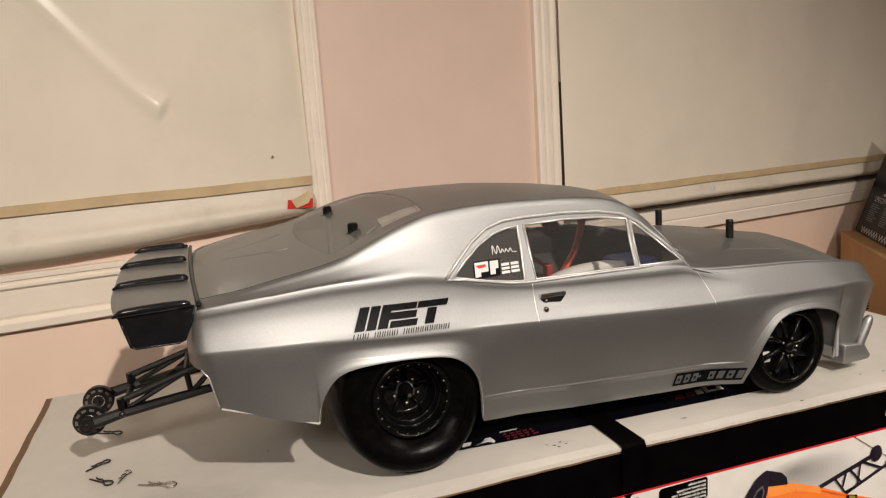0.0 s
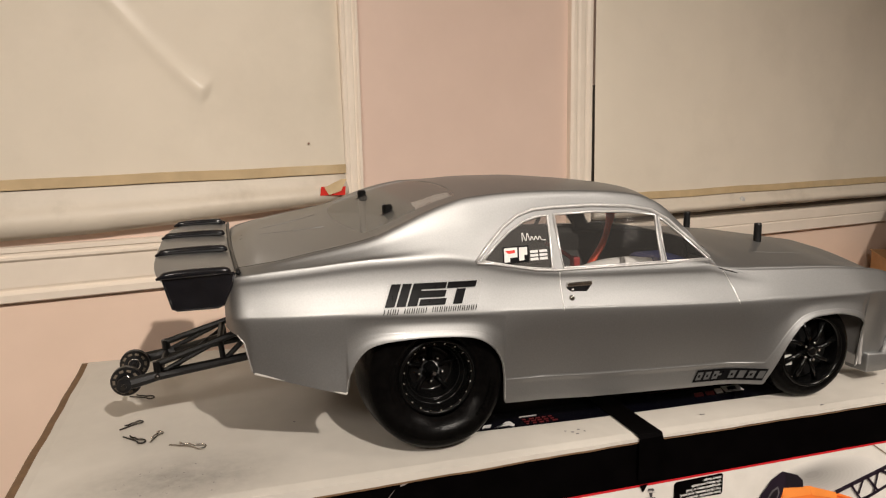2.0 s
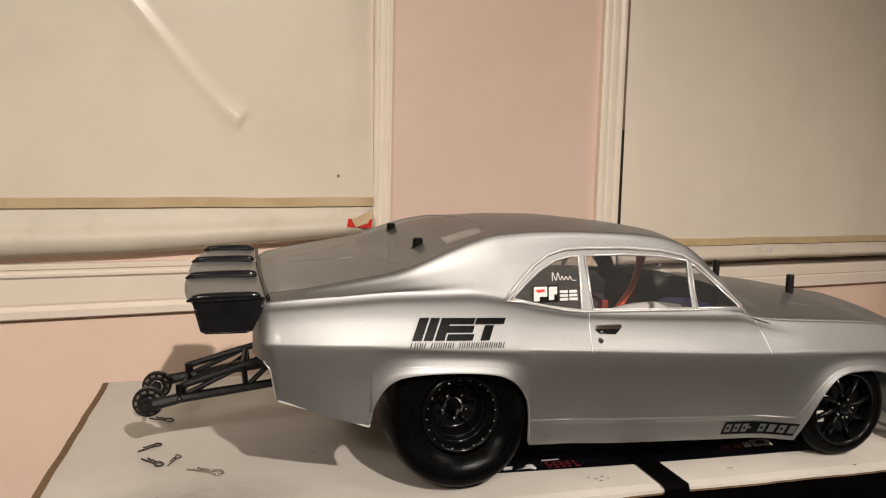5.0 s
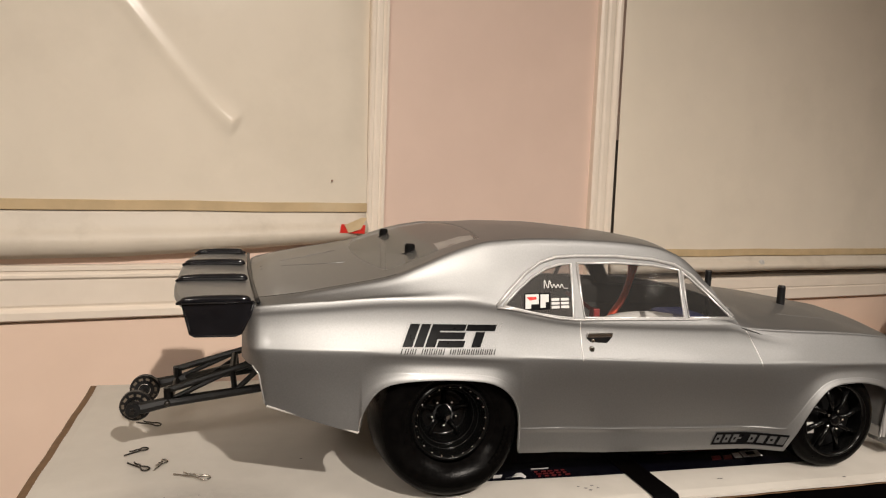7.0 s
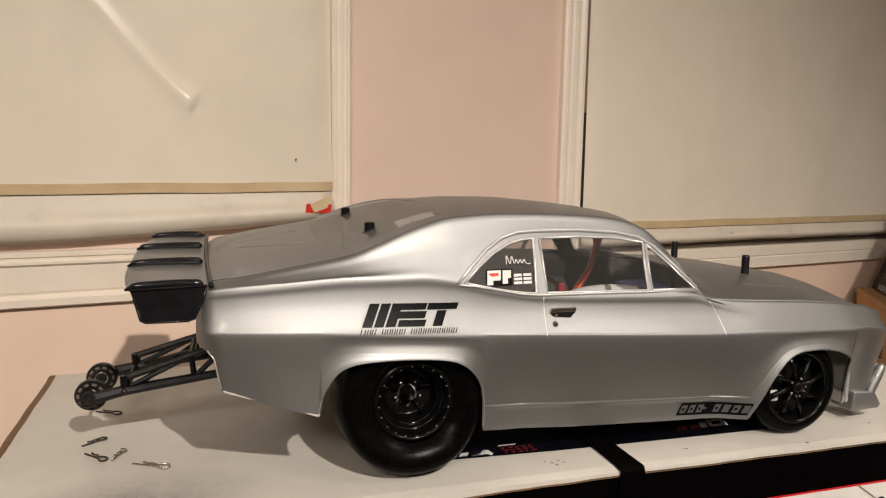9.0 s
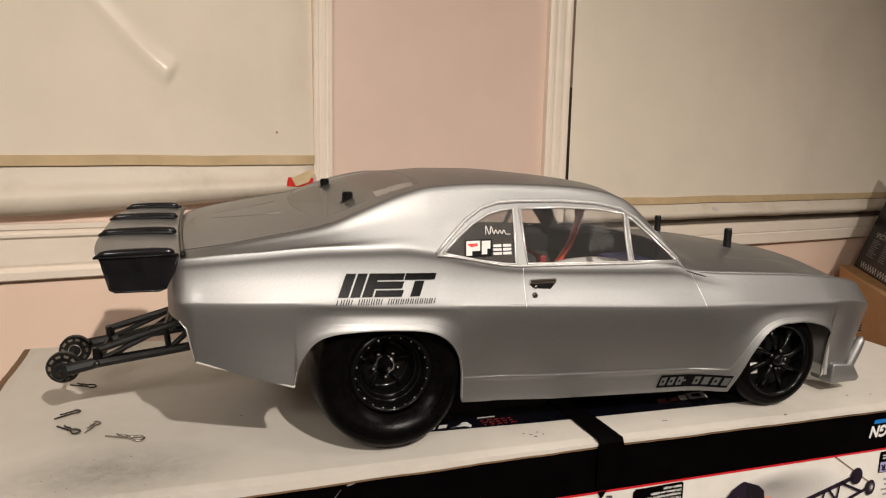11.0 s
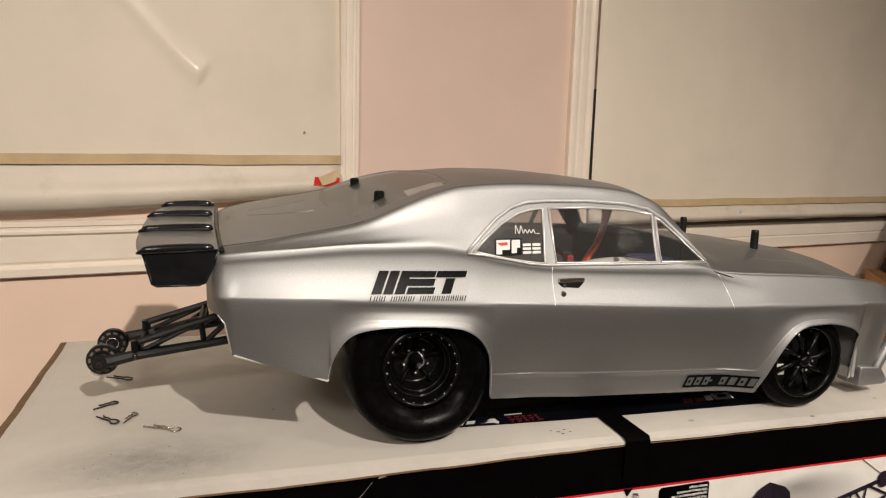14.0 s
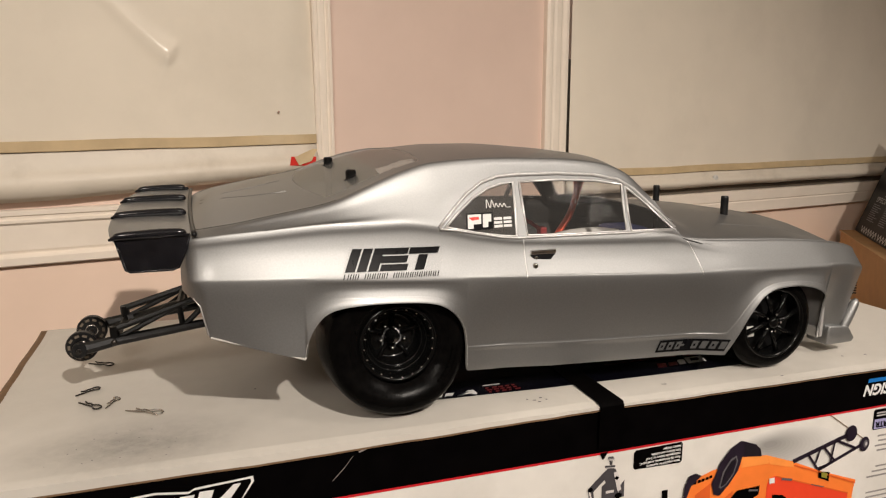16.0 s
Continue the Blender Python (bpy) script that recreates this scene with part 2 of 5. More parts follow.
def tube_bm(points, radius, sides=8, bm=None, caps=True, squash=1.0):
    """A round bar along a line of points."""
    bm = bm or bmesh.new()
    pts = [Vector(p) for p in points]
    rings, up = [], Vector((0, 0, 1))
    for i, p in enumerate(pts):
        d = (pts[min(i + 1, len(pts) - 1)] - pts[max(i - 1, 0)]).normalized()
        a = d.cross(up)
        if a.length < 0.05:
            a = d.cross(Vector((0, 1, 0)))
        a.normalize()
        b = a.cross(d).normalized()
        r = radius[i] if isinstance(radius, (list, tuple)) else radius
        rings.append([bm.verts.new(p + a * r * math.cos(2 * math.pi * k / sides) + b * r * squash * math.sin(2 * math.pi * k / sides)) for k in range(sides)])
    for p, q in zip(rings, rings[1:]):
        for i in range(sides):
            j = (i + 1) % sides
            bm.faces.new((p[i], p[j], q[j], q[i]))
    if caps:
        bm.faces.new(rings[0][::-1])
        bm.faces.new(rings[-1])
    return bm


def smooth_line(points, per=8):
    """Catmull-Rom through points of any size."""
    pts = [np.array(p, float) for p in points]
    pts = [2 * pts[0] - pts[1]] + pts + [2 * pts[-1] - pts[-2]]
    out = []
    for a, b, c, d in zip(pts, pts[1:], pts[2:], pts[3:]):
        for k in range(per):
            t = k / per
            out.append(0.5 * (2 * b + (c - a) * t + (2 * a - 5 * b + 4 * c - d) * t * t + (3 * b - a - 3 * c + d) * t ** 3))
    out.append(pts[-2])
    return out


def steady_curve(xs, ys):
    """A monotone cubic through the given pairs."""
    xs, ys = np.array(xs, float), np.array(ys, float)
    h, d = np.diff(xs), np.diff(ys) / np.diff(xs)
    m = np.zeros(len(xs))
    m[0], m[-1] = d[0], d[-1]
    for i in range(1, len(xs) - 1):
        if d[i - 1] * d[i] > 0:
            w1, w2 = 2 * h[i] + h[i - 1], h[i] + 2 * h[i - 1]
            m[i] = (w1 + w2) / (w1 / d[i - 1] + w2 / d[i])

    def at(x):
        x = min(max(x, xs[0]), xs[-1])
        i = min(int(np.searchsorted(xs, x, side="right")) - 1, len(xs) - 2)
        t = (x - xs[i]) / h[i]
        return float((2 * t ** 3 - 3 * t * t + 1) * ys[i] + (t ** 3 - 2 * t * t + t) * h[i] * m[i] + (3 * t * t - 2 * t ** 3) * ys[i + 1] + (t ** 3 - t * t) * h[i] * m[i + 1])

    return at


# ---------------------------------------------------------------- room
def wall_slab(name, x0, x1, y0, y1, z0, z1, mat, label):
    return tagged(part(name, box_bm(x0, x1, y0, y1, z0, z1), mat), label, "wall", kind="structure")


wall_slab("wall_north", -2.4, 2.6, WALL_Y, WALL_Y + 0.12, 0, 2.5, WALL_PINK, "pale pink painted wall behind the display box")
# added thin panel that carries the lightened colour of the lower wall
wall_slab("wall_lower", -2.39, 2.59, WALL_Y - 0.004, WALL_Y - 0.0002, 0.0, TOP + 0.0400, LOWER_WALL_LIT, "peach lower wall, its colour lightened to stand for stronger light")
wall_slab("wall_south", -2.4, 2.6, -3.12, -3.0, 0, 2.5, PLASTER, "plain warm plaster wall")
wall_slab("wall_west", -2.52, -2.4, -3.12, WALL_Y + 0.12, 0, 2.5, PLASTER, "plain warm plaster side wall")
wall_slab("wall_east", 2.6, 2.72, -3.12, WALL_Y + 0.12, 0, 2.5, PLASTER, "plain warm plaster side wall")
tagged(part("floor", box_bm(-2.52, 2.72, -3.12, WALL_Y + 0.12, -0.1, 0), WOOD), "brown wooden floor", "floor", kind="structure")
tagged(part("ceiling", box_bm(-2.52, 2.72, -3.12, WALL_Y + 0.12, 2.5, 2.6), CEILING), "plain white plaster ceiling", "ceiling", kind="structure")


def moulding(name, profile, x0, x1, mat, label, wav=0.0):
    """A moulding along x with a stepped (depth, height) profile against the wall."""
    bm = bmesh.new()
    n, rings = 24, []
    for i in range(n + 1):
        x = x0 + (x1 - x0) * i / n
        dz = wav * noise.noise((x * 1.3, 3.1, 0.2))
        rings.append([bm.verts.new((x, WALL_Y - d, TOP + z + dz)) for d, z in profile])
    for p, q in zip(rings, rings[1:]):
        for i in range(len(profile) - 1):
            bm.faces.new((p[i], q[i], q[i + 1], p[i + 1]))
    bm.faces.new(rings[0])
    bm.faces.new(rings[-1][::-1])
    return tagged(part(name, bm, mat), label, "trim", kind="structure")


RAIL = [(0.0, 0.0645), (0.0140, 0.0645), (0.0155, 0.0630), (0.0155, 0.0455), (0.0142, 0.0442), (0.0142, 0.0428), (0.0150, 0.0412), (0.0150, 0.0225), (0.0130, 0.0210), (0.0, 0.0210)]
moulding("trim", RAIL, 0.1605, 2.59, TRIM_WHITE, "white painted rail moulding along the wall", 0.002)
SILL_BOARD = [(0.0, 0.1035), (0.0130, 0.1035), (0.0150, 0.1020), (0.0150, 0.0975), (0.0125, 0.0960), (0.0125, 0.0935), (0.0145, 0.0915), (0.0145, 0.0885), (0.0115, 0.0862), (0.0105, 0.0855), (0.0105, 0.0555), (0.0090, 0.0530), (0.0090, 0.0515), (0.0125, 0.0490), (0.0140, 0.0470), (0.0140, 0.0385), (0.0120, 0.0370), (0.0, 0.0370)]
moulding("trim_5", SILL_BOARD, -2.39, 0.16, TRIM_WHITE, "white stepped window board below the blind", 0.002)
# dark strip whose colour paints the shaded gap under the blind's foot
tagged(part("blind_gap_strip", box_bm(0.5040, 1.4245, WALL_Y - 0.0030, WALL_Y - 0.0002, TOP + 0.0648, TOP + 0.30), DARK_GAP), "dark strip painted for the shaded gap under the drawn blind", "window", kind="structure")


def casing(name, x0, x1, label, low=0.0647):
    """Upright window casing with grooves, standing on the rail."""
    w = x1 - x0
    prof = [(0, 0.0), (0, 0.010), (0.10, 0.0125), (0.22, 0.0125), (0.28, 0.0108), (0.34, 0.0108), (0.42, 0.0120), (0.60, 0.0120), (0.67, 0.0098), (0.74, 0.0098),
            (0.84, 0.0128), (0.95, 0.0128), (1.0, 0.010), (1.0, 0.0)]
    bm = bmesh.new()
    rings = [[bm.verts.new((x0 + w * u, WALL_Y - d, z)) for u, d in prof] for z in (TOP + low, 2.3)]
    for i in range(len(prof) - 1):
        bm.faces.new((rings[0][i], rings[0][i + 1], rings[1][i + 1], rings[1][i]))
    bm.faces.new(rings[1])
    return tagged(part(name, bm, TRIM_WHITE), label, "window casing", kind="structure")


casing("trim_2", 0.079, 0.105, "white grooved upright window casing", 0.1037)
casing("trim_3", 0.4605, 0.5035, "white grooved upright window casing")
casing("trim_4", 1.425, 1.48, "white grooved upright window casing")


RIDGE = [Vector((-0.382, 0.593))] + [(1 - u) ** 2 * Vector((-0.258, 0.455)) + 2 * u * (1 - u) * Vector((-0.1340, 0.296)) + u * u * Vector((-0.096, 0.279)) for u in (k / 12 for k in range(13))]


def buckle(x, z):
    """Distance of a point from the buckle's ridge, and how far along it lies."""
    best = (9.0, 0.0)
    for k, (p, q) in enumerate(zip(RIDGE, RIDGE[1:])):
        vx, vz = q.x - p.x, q.y - p.y
        t = min(1.0, max(0.0, ((x - p.x) * vx + (z - p.y) * vz) / (vx * vx + vz * vz)))
        off = math.hypot(x - p.x - t * vx, z - p.y - t * vz)
        if off < best[0]:
            best = (off, max(0.0, (k - 1 + t) / 12))
    return best


def blind(x0, x1, face_y, hem, bar, sag, curl, label, crease=False, tilt=0.0):
    """A drawn roller blind: glossy sheet, tan tape across its foot, hem with a bar."""
    ob = thing("roller_blind", label, "blind", pose(0, 0, TOP), group="roller blinds")
    bm = bmesh.new()
    nx, nz, top = (460, 260, 1.35) if crease else (200, 110, 1.35)
    def depth(x, z):
        u = (x - x0) / (x1 - x0)
        d = 0.004 * noise.noise((x * 2.1, z * 1.4, 5.0)) + 0.0015 * noise.noise((x * 7, z * 5, 1.0))
        edge = max(0.0, (x - (x1 - 0.054)) / 0.054) if curl > 0 else max(0.0, ((x0 + 0.04) - x) / 0.04)
        d += abs(curl) * edge ** 2 * (0.4 + 0.6 * min(1, max(0, z - hem) / 0.25))
        if crease:
            # a curved buckle in the sheet, running down to the right
            if -0.40 < x < 0.0 and 0.22 < z < 0.62:
                off, s = buckle(x, z)
                wide = 0.0078 + 0.0068 * s * s
                fade = min(1, max(0, (1.0 - s) / 0.13))
                fade = fade * fade * (3 - 2 * fade)
                d -= (0.0014 + 0.0056 * s ** 3) * fade * math.exp(-(off / wide) ** 2)
        return d
    def foot(x):
        return hem + tilt * (x - x0 - 0.75)
    grid = []
    for j in range(nz + 1):
        z = hem + (top - hem) * (j / nz) ** 1.5
        grid.append([bm.verts.new((x, face_y + depth(x, z), max(z, foot(x)))) for x in (x0 + (x1 - x0) * i / nx for i in range(nx + 1))])
    for p, q in zip(grid, grid[1:]):
        for i in range(nx):
            bm.faces.new((p[i], p[i + 1], q[i + 1], q[i]))
    part("sheet", bm, BLIND, ob, "glossy cream sheet", smooth=True)
    bm = bmesh.new()
    n = 60
    rings = []
    for i in range(n + 1):
        x = x0 + (x1 - x0) * i / n
        d = face_y + depth(x, hem) - 0.0012
        wob = 0.0012 * noise.noise((x * 9, 2.0, 7.0)) + foot(x) - hem
        rings.append([bm.verts.new((x, d + 0.0008, hem + 0.0128 + wob)), bm.verts.new((x, d - 0.0008, hem + 0.0123 + wob)), bm.verts.new((x, d - 0.0008, hem + 0.0005 + wob)), bm.verts.new((x, d + 0.0008, hem + wob))])
    for p, q in zip(rings, rings[1:]):
        for i in range(3):
            bm.faces.new((p[i], q[i], q[i + 1], p[i + 1]))
    part("tape", bm, TAPE, ob, "tan paper tape")
    bm = bmesh.new()
    rings = []
    for i in range(n + 1):
        u = i / n
        x = x0 + (x1 - x0) * u
        d = face_y + depth(x, hem)
        low = bar - sag * (4 * u * (1 - u)) ** 0.7 + 0.002 * noise.noise((x * 6, 9.0, 1.0)) + sag * 0.2 * max(0, u - 0.75) ** 1.0 * 2
        h = hem - low
        ring = []
        for k, (a, b) in enumerate(((0.0, 0.0), (0.10, 0.003), (0.30, 0.003), (0.45, 0.009), (0.58, 0.0125), (0.72, 0.0135), (0.88, 0.0095), (1.0, 0.001), (0.9, -0.006), (0.5, -0.006))):
            ring.append(bm.verts.new((x, d - b + 0.002, foot(x) - a * (h + foot(x) - hem) + 0.001 * noise.noise((x * 22, k * 3.0, 4.0)))))
        rings.append(ring)
    for p, q in zip(rings, rings[1:]):
        for i in range(len(p) - 1):
            bm.faces.new((p[i], q[i], q[i + 1], p[i + 1]))
    bm.faces.new(rings[0])
    bm.faces.new(rings[-1][::-1])
    part("hem_bar", bm, BLIND_BAR, ob, "soiled white hem with a bar inside", smooth=True)
    return ob


left_blind = blind(-1.15, 0.0787, 0.383, 0.1685, 0.1365, 0.027, 0.0155, "drawn cream roller blind, creased, taped along its sagging hem", True, 0.010)
right_blind = blind(0.5070, 1.42, 0.385, 0.106, 0.077, 0.0, -0.004, "drawn cream roller blind with tan tape above its hem")
bm = bmesh.new()
bmesh.ops.create_uvsphere(bm, u_segments=10, v_segments=6, radius=0.0015, matrix=pose(0.026, 0.3805, 0.2155))
part("rivet", bm, RUST, left_blind)
bm = lathe_bm([(0.0, -0.004), (0.004, -0.004), (0.006, -0.002), (0.0065, 0.0)], 16)
part("hook", bm, PALE_PART, right_blind, m=pose(0.845, 0.381, 0.093))
# red and tan tag on the left hem
tag = thing("tag", "torn red and tan paper tag stuck on the blind's hem", "tag", pose(0.037, 0.3755, TOP + 0.1665, 0, 0, 0))
bm = bmesh.new()
flat = [(-0.001, -0.0215), (0.0345, -0.0225), (0.0355, -0.0105), (0.001, -0.0095)]
bm.faces.new([bm.verts.new((x, -0.0035, z)) for x, z in flat])
part("backing", bm, DECAL_RED, tag)
bm = bmesh.new()
bm.faces.new([bm.verts.new((x, y, z)) for x, y, z in ((0.005, -0.0048, -0.0105), (0.011, -0.0052, -0.0215), (0.028, -0.006, -0.0160), (0.037, -0.0045, -0.0005), (0.030, -0.004, 0.0))])
part("flap", bm, TAPE, tag)

# table under the boxes
table = thing("table", "plain brown wooden table under the boxes", "table", pose(0.55, -0.02, 0))
part("tabletop", box_bm(-1.05, 1.2, -0.42, 0.39, 0.715, 0.75, 0.003), WOOD, table)
for sx in (-0.98, 1.12):
    for sy in (-0.36, 0.32):
        part("leg", box_bm(sx - 0.03, sx + 0.03, sy - 0.03, sy + 0.03, 0, 0.715), WOOD, table)

# ---------------------------------------------------------------- the display box
BOX_L, BOX_R, BOX_F, BOX_B, BOX_H = -0.282, 0.576, -0.157, 0.180, 0.20
kit_box = thing("display_box", "long white and black printed cardboard box, lying upside down", "box", pose(0, 0, TOP - BOX_H, 0, 0, CAR_YAW))


def on_box(z):
    return BOX_H + z


def worn_slab(x0, x1, y0, y1, z0, z1, nx, ny, wob):
    """A slab with a softly uneven rim."""
    bm = bmesh.new()
    def rim(i, j):
        x, y = x0 + (x1 - x0) * i / nx, y0 + (y1 - y0) * j / ny
        if i in (0, nx):
            x += wob * noise.noise((y * 22, x * 3, 1.7))
        if j in (0, ny):
            y += wob * noise.noise((x * 18, y * 5, 4.2)) + 0.6 * wob * noise.noise((x * 60, y * 5, 2.2))
        return x, y
    rows = []
    for j in range(ny + 1):
        row = []
        for i in range(nx + 1):
            x, y = rim(i, j)
            edge = i in (0, nx) or j in (0, ny)
            dip = 0.0012 if edge else 0.0
            row.append(bm.verts.new((x, y, z1 - dip + (0 if edge else 0.0003 * noise.noise((x * 9, y * 9, 0))))))
        rows.append(row)
    for p, q in zip(rows, rows[1:]):
        for i in range(nx):
            bm.faces.new((p[i], p[i + 1], q[i + 1], q[i]))
    for row in rows:
        for v in row:
            if v.co.x < x0 + 0.02:
                v.co.x -= 0.040 * (v.co.y - BOX_F)
    loop = [rows[0][i] for i in range(nx + 1)] + [rows[j][nx] for j in range(1, ny + 1)] + [rows[ny][i] for i in range(nx - 1, -1, -1)] + [rows[j][0] for j in range(ny - 1, 0, -1)]
    low = [bm.verts.new((v.co.x, v.co.y, z0 + 0.0042 * min(1, max(0, (v.co.x + 0.12) / 0.28)))) for v in loop]
    for a in range(len(loop)):
        b = (a + 1) % len(loop)
        bm.faces.new((loop[b], loop[a], low[a], low[b]))
    bm.faces.new(low[::-1])
    return bm


part("body", box_bm(BOX_L + 0.002, BOX_R - 0.002, BOX_F + 0.0015, BOX_B - 0.002, 0, BOX_H - 0.0040), BOX_BLACK, kit_box, "black printed sides")
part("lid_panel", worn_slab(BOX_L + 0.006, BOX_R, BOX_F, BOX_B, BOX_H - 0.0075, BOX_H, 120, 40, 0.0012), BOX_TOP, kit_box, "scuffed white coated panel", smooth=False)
part("card_edge", worn_slab(BOX_L + 0.001, BOX_R - 0.001, BOX_F + 0.0002, BOX_B - 0.001, BOX_H - 0.0090, BOX_H - 0.0032, 160, 8, 0.0012), BOX_BROWN, kit_box, "thin raw brown card edge")
part("end_flap", worn_slab(BOX_L, BOX_L + 0.0058, BOX_F + 0.004, BOX_B, BOX_H - 0.03, BOX_H - 0.0004, 2, 60, 0.0010), BOX_BROWN, kit_box, "worn brown card end")


def front_print(name, polys, mat, layer, label=""):
    y = BOX_F + 0.0013 - 0.00035 * layer
    for pts in polys:
        bm = bmesh.new()
        bm.faces.new([bm.verts.new((x, y, on_box(z))) for x, z in pts])
        part(name, bm, mat, kit_box, label)


def top_print(name, polys, mat, layer, label=""):
    for pts in polys:
        bm = bmesh.new()
        bm.faces.new([bm.verts.new((x, y, BOX_H + 0.0004 * layer)) for x, y in pts])
        part(name, bm, mat, kit_box, label)


def disc(cx, cz, rx, rz, n=24):
    return [(cx + rx * math.cos(2 * math.pi * i / n), cz + rz * math.sin(2 * math.pi * i / n)) for i in range(n)]


def bar(x0, z0, x1, z1, w):
    d = Vector((x1 - x0, z1 - z0)).normalized()
    nx, nz = -d.y * w / 2, d.x * w / 2
    return [(x0 + nx, z0 + nz), (x0 - nx, z0 - nz), (x1 - nx, z1 - nz), (x1 + nx, z1 + nz)]


def slant(x0, x1, z0, z1, lean):
    return [(x0, z0), (x1, z0), (x1 + lean, z1), (x0 + lean, z1)]


# long side: white picture panel under a red rule
front_print("picture_panel", [[(BOX_L + 0.003, -0.199), (BOX_R - 0.003, -0.199), (BOX_R - 0.003, -0.0375), (BOX_L + 0.003, -0.0425)]], BOX_WHITE, 1, "white picture panel")
front_print("red_rule", [[(BOX_L + 0.003, -0.0425), (BOX_R - 0.003, -0.0375), (BOX_R - 0.003, -0.0359), (BOX_L + 0.003, -0.0407)]], PRINT_RED, 2, "thin red line")
# word mark with a blue bar, upside down
front_print("blue_bar", [slant(0.402, 0.436, -0.0142, -0.0108, 0.001), slant(0.438, 0.55, -0.0138, -0.0100, 0.001)], PRINT_BLUE, 2, "blue bar")


def lettering(text, x, z, size, parent, mat, y, turn=0.0, name="lettering", shear=0.0, align="CENTER", bold=0.0):
    cu = bpy.data.curves.new(name, "FONT")
    cu.body, cu.size, cu.align_x, cu.align_y, cu.shear, cu.extrude, cu.offset = text, size, align, "CENTER", shear, 0.0, bold
    cu.resolution_u = 3
    tmp = new("tmp", cu)
    me = bpy.data.meshes.new_from_object(tmp.evaluated_get(bpy.context.evaluated_depsgraph_get()))
    bpy.data.objects.remove(tmp)
    bpy.data.curves.remove(cu)
    me.materials.clear()
    me.materials.append(mat)
    ob = new(name, me)
    ob.parent = parent
    ob.matrix_basis = pose(x, y, z, 90, 0, 0) @ pose(0, 0, 0, 0, 0, turn)
    return ob


w = lettering("DESIGN", 0.4215, on_box(-0.0205), 0.0135, kit_box, DECAL_WHITE, BOX_F + 0.0004, 180, "word", 0.25, bold=0.0005)
w.scale = (0.93, 1, 1)
front_print("word_stroke", [slant(x, x + 0.0048, -0.0262, -0.0152, 0.003) for x in (0.4500, 0.4570, 0.4640, 0.4710, 0.4780, 0.4850)], DECAL_WHITE, 2, "white slanted letter shapes")
# outlined word mark at the other end
front_print("logo_outline", [[(-0.190, -0.030), (-0.112, -0.030), (-0.104, -0.0185), (-0.1045, -0.0148), (-0.118, -0.0158), (-0.140, -0.0172), (-0.143, -0.0192), (-0.163, -0.0165), (-0.190, -0.0182)]], DECAL_WHITE, 2, "white logo outline")
front_print("logo_ground", [[(-0.189, -0.0295), (-0.1125, -0.0295), (-0.1058, -0.0185), (-0.1062, -0.0162), (-0.118, -0.0170), (-0.1405, -0.0186), (-0.1435, -0.0205), (-0.163, -0.0178), (-0.189, -0.0195)]], BOX_BLACK, 3, "black logo ground")
front_print("logo_stroke", [slant(x, x + 0.0085, -0.0290, -0.0200 if x > -0.15 else -0.0215, 0.003) for x in (-0.186, -0.1745, -0.163, -0.1515, -0.140)] + [[(-0.128, -0.029), (-0.120, -0.029), (-0.112, -0.0182), (-0.1165, -0.0182)]], DECAL_WHITE, 4, "white letter shapes")
front_print("scratch", [bar(-0.054, -0.027, -0.046, -0.019, 0.0005), bar(-0.046, -0.019, -0.040, -0.0115, 0.0003), bar(-0.036, -0.0092, -0.031, -0.0078, 0.0011)], TEXT_GREY, 2, "pale scratches")
# black note with small unreadable lines
front_print("note", [[(0.1775, -0.0412), (0.1755, -0.0432), (0.1755, -0.0555), (0.1772, -0.0572), (0.2175, -0.0578), (0.2192, -0.0562), (0.2192, -0.0418), (0.2178, -0.0402)]], BOX_BLACK, 2, "black note panel")
for k, line in enumerate(("Items required for operation:", "Four (4) AA batteries, 6-cell sub-C", "rechargeable battery or 2-cell", "LiPo battery, and suitable", "battery charger")):
    w = lettering(line, 0.2172, on_box(-0.0552 + 0.0030 * k), 0.0028, kit_box, DECAL_WHITE, BOX_F + 0.0001, 181.2, "note_line", align="LEFT", bold=0.00009)
    w.scale = (0.92, 1, 1)
# printed radio transmitter
front_print("printed_radio", [[(0.1527, -0.0452), (0.1535, -0.0426), (0.1577, -0.0430), (0.1592, -0.0464)], [(0.1541, -0.0459), (0.1572, -0.0464), (0.1570, -0.0500), (0.1550, -0.0496)],
    [(0.1506, -0.0497), (0.1598, -0.0504), (0.1592, -0.0532), (0.1514, -0.0523)],
    [(0.1490, -0.0559), (0.1531, -0.0525), (0.1600, -0.0535), (0.1634, -0.0608), (0.1634, -0.0780), (0.1490, -0.0780), (0.1487, -0.0665), (0.1520, -0.0640)],
    [(0.1490, -0.0559), (0.1518, -0.0605), (0.1413, -0.0700), (0.1369, -0.0668)], [(0.1369, -0.0668), (0.1411, -0.0655), (0.1430, -0.0785), (0.1385, -0.0780)],
    [(0.1640, -0.0690), (0.1682, -0.0640), (0.1685, -0.0780), (0.1640, -0.0780)]], PRINT_RADIO, 2, "dark grey printed radio transmitter")
front_print("printed_radio_shine", [bar(0.1600, -0.0560, 0.1640, -0.0720, 0.0034), slant(0.1522, 0.1592, -0.0728, -0.0706, 0), bar(0.1530, -0.0443, 0.1588, -0.0455, 0.0007), bar(0.1380, -0.0680, 0.1405, -0.0780, 0.0014), bar(0.1510, -0.0515, 0.1594, -0.0522, 0.0006)], SOFT_GREY, 3, "pale printed highlight")
front_print("printed_radio_joint", [bar(0.1600, -0.0600, 0.1622, -0.0620, 0.0026), disc(0.1630, -0.0760, 0.0032, 0.0026, 12), disc(0.1388, -0.0672, 0.0020, 0.0018, 12)], BOX_BLACK, 4)
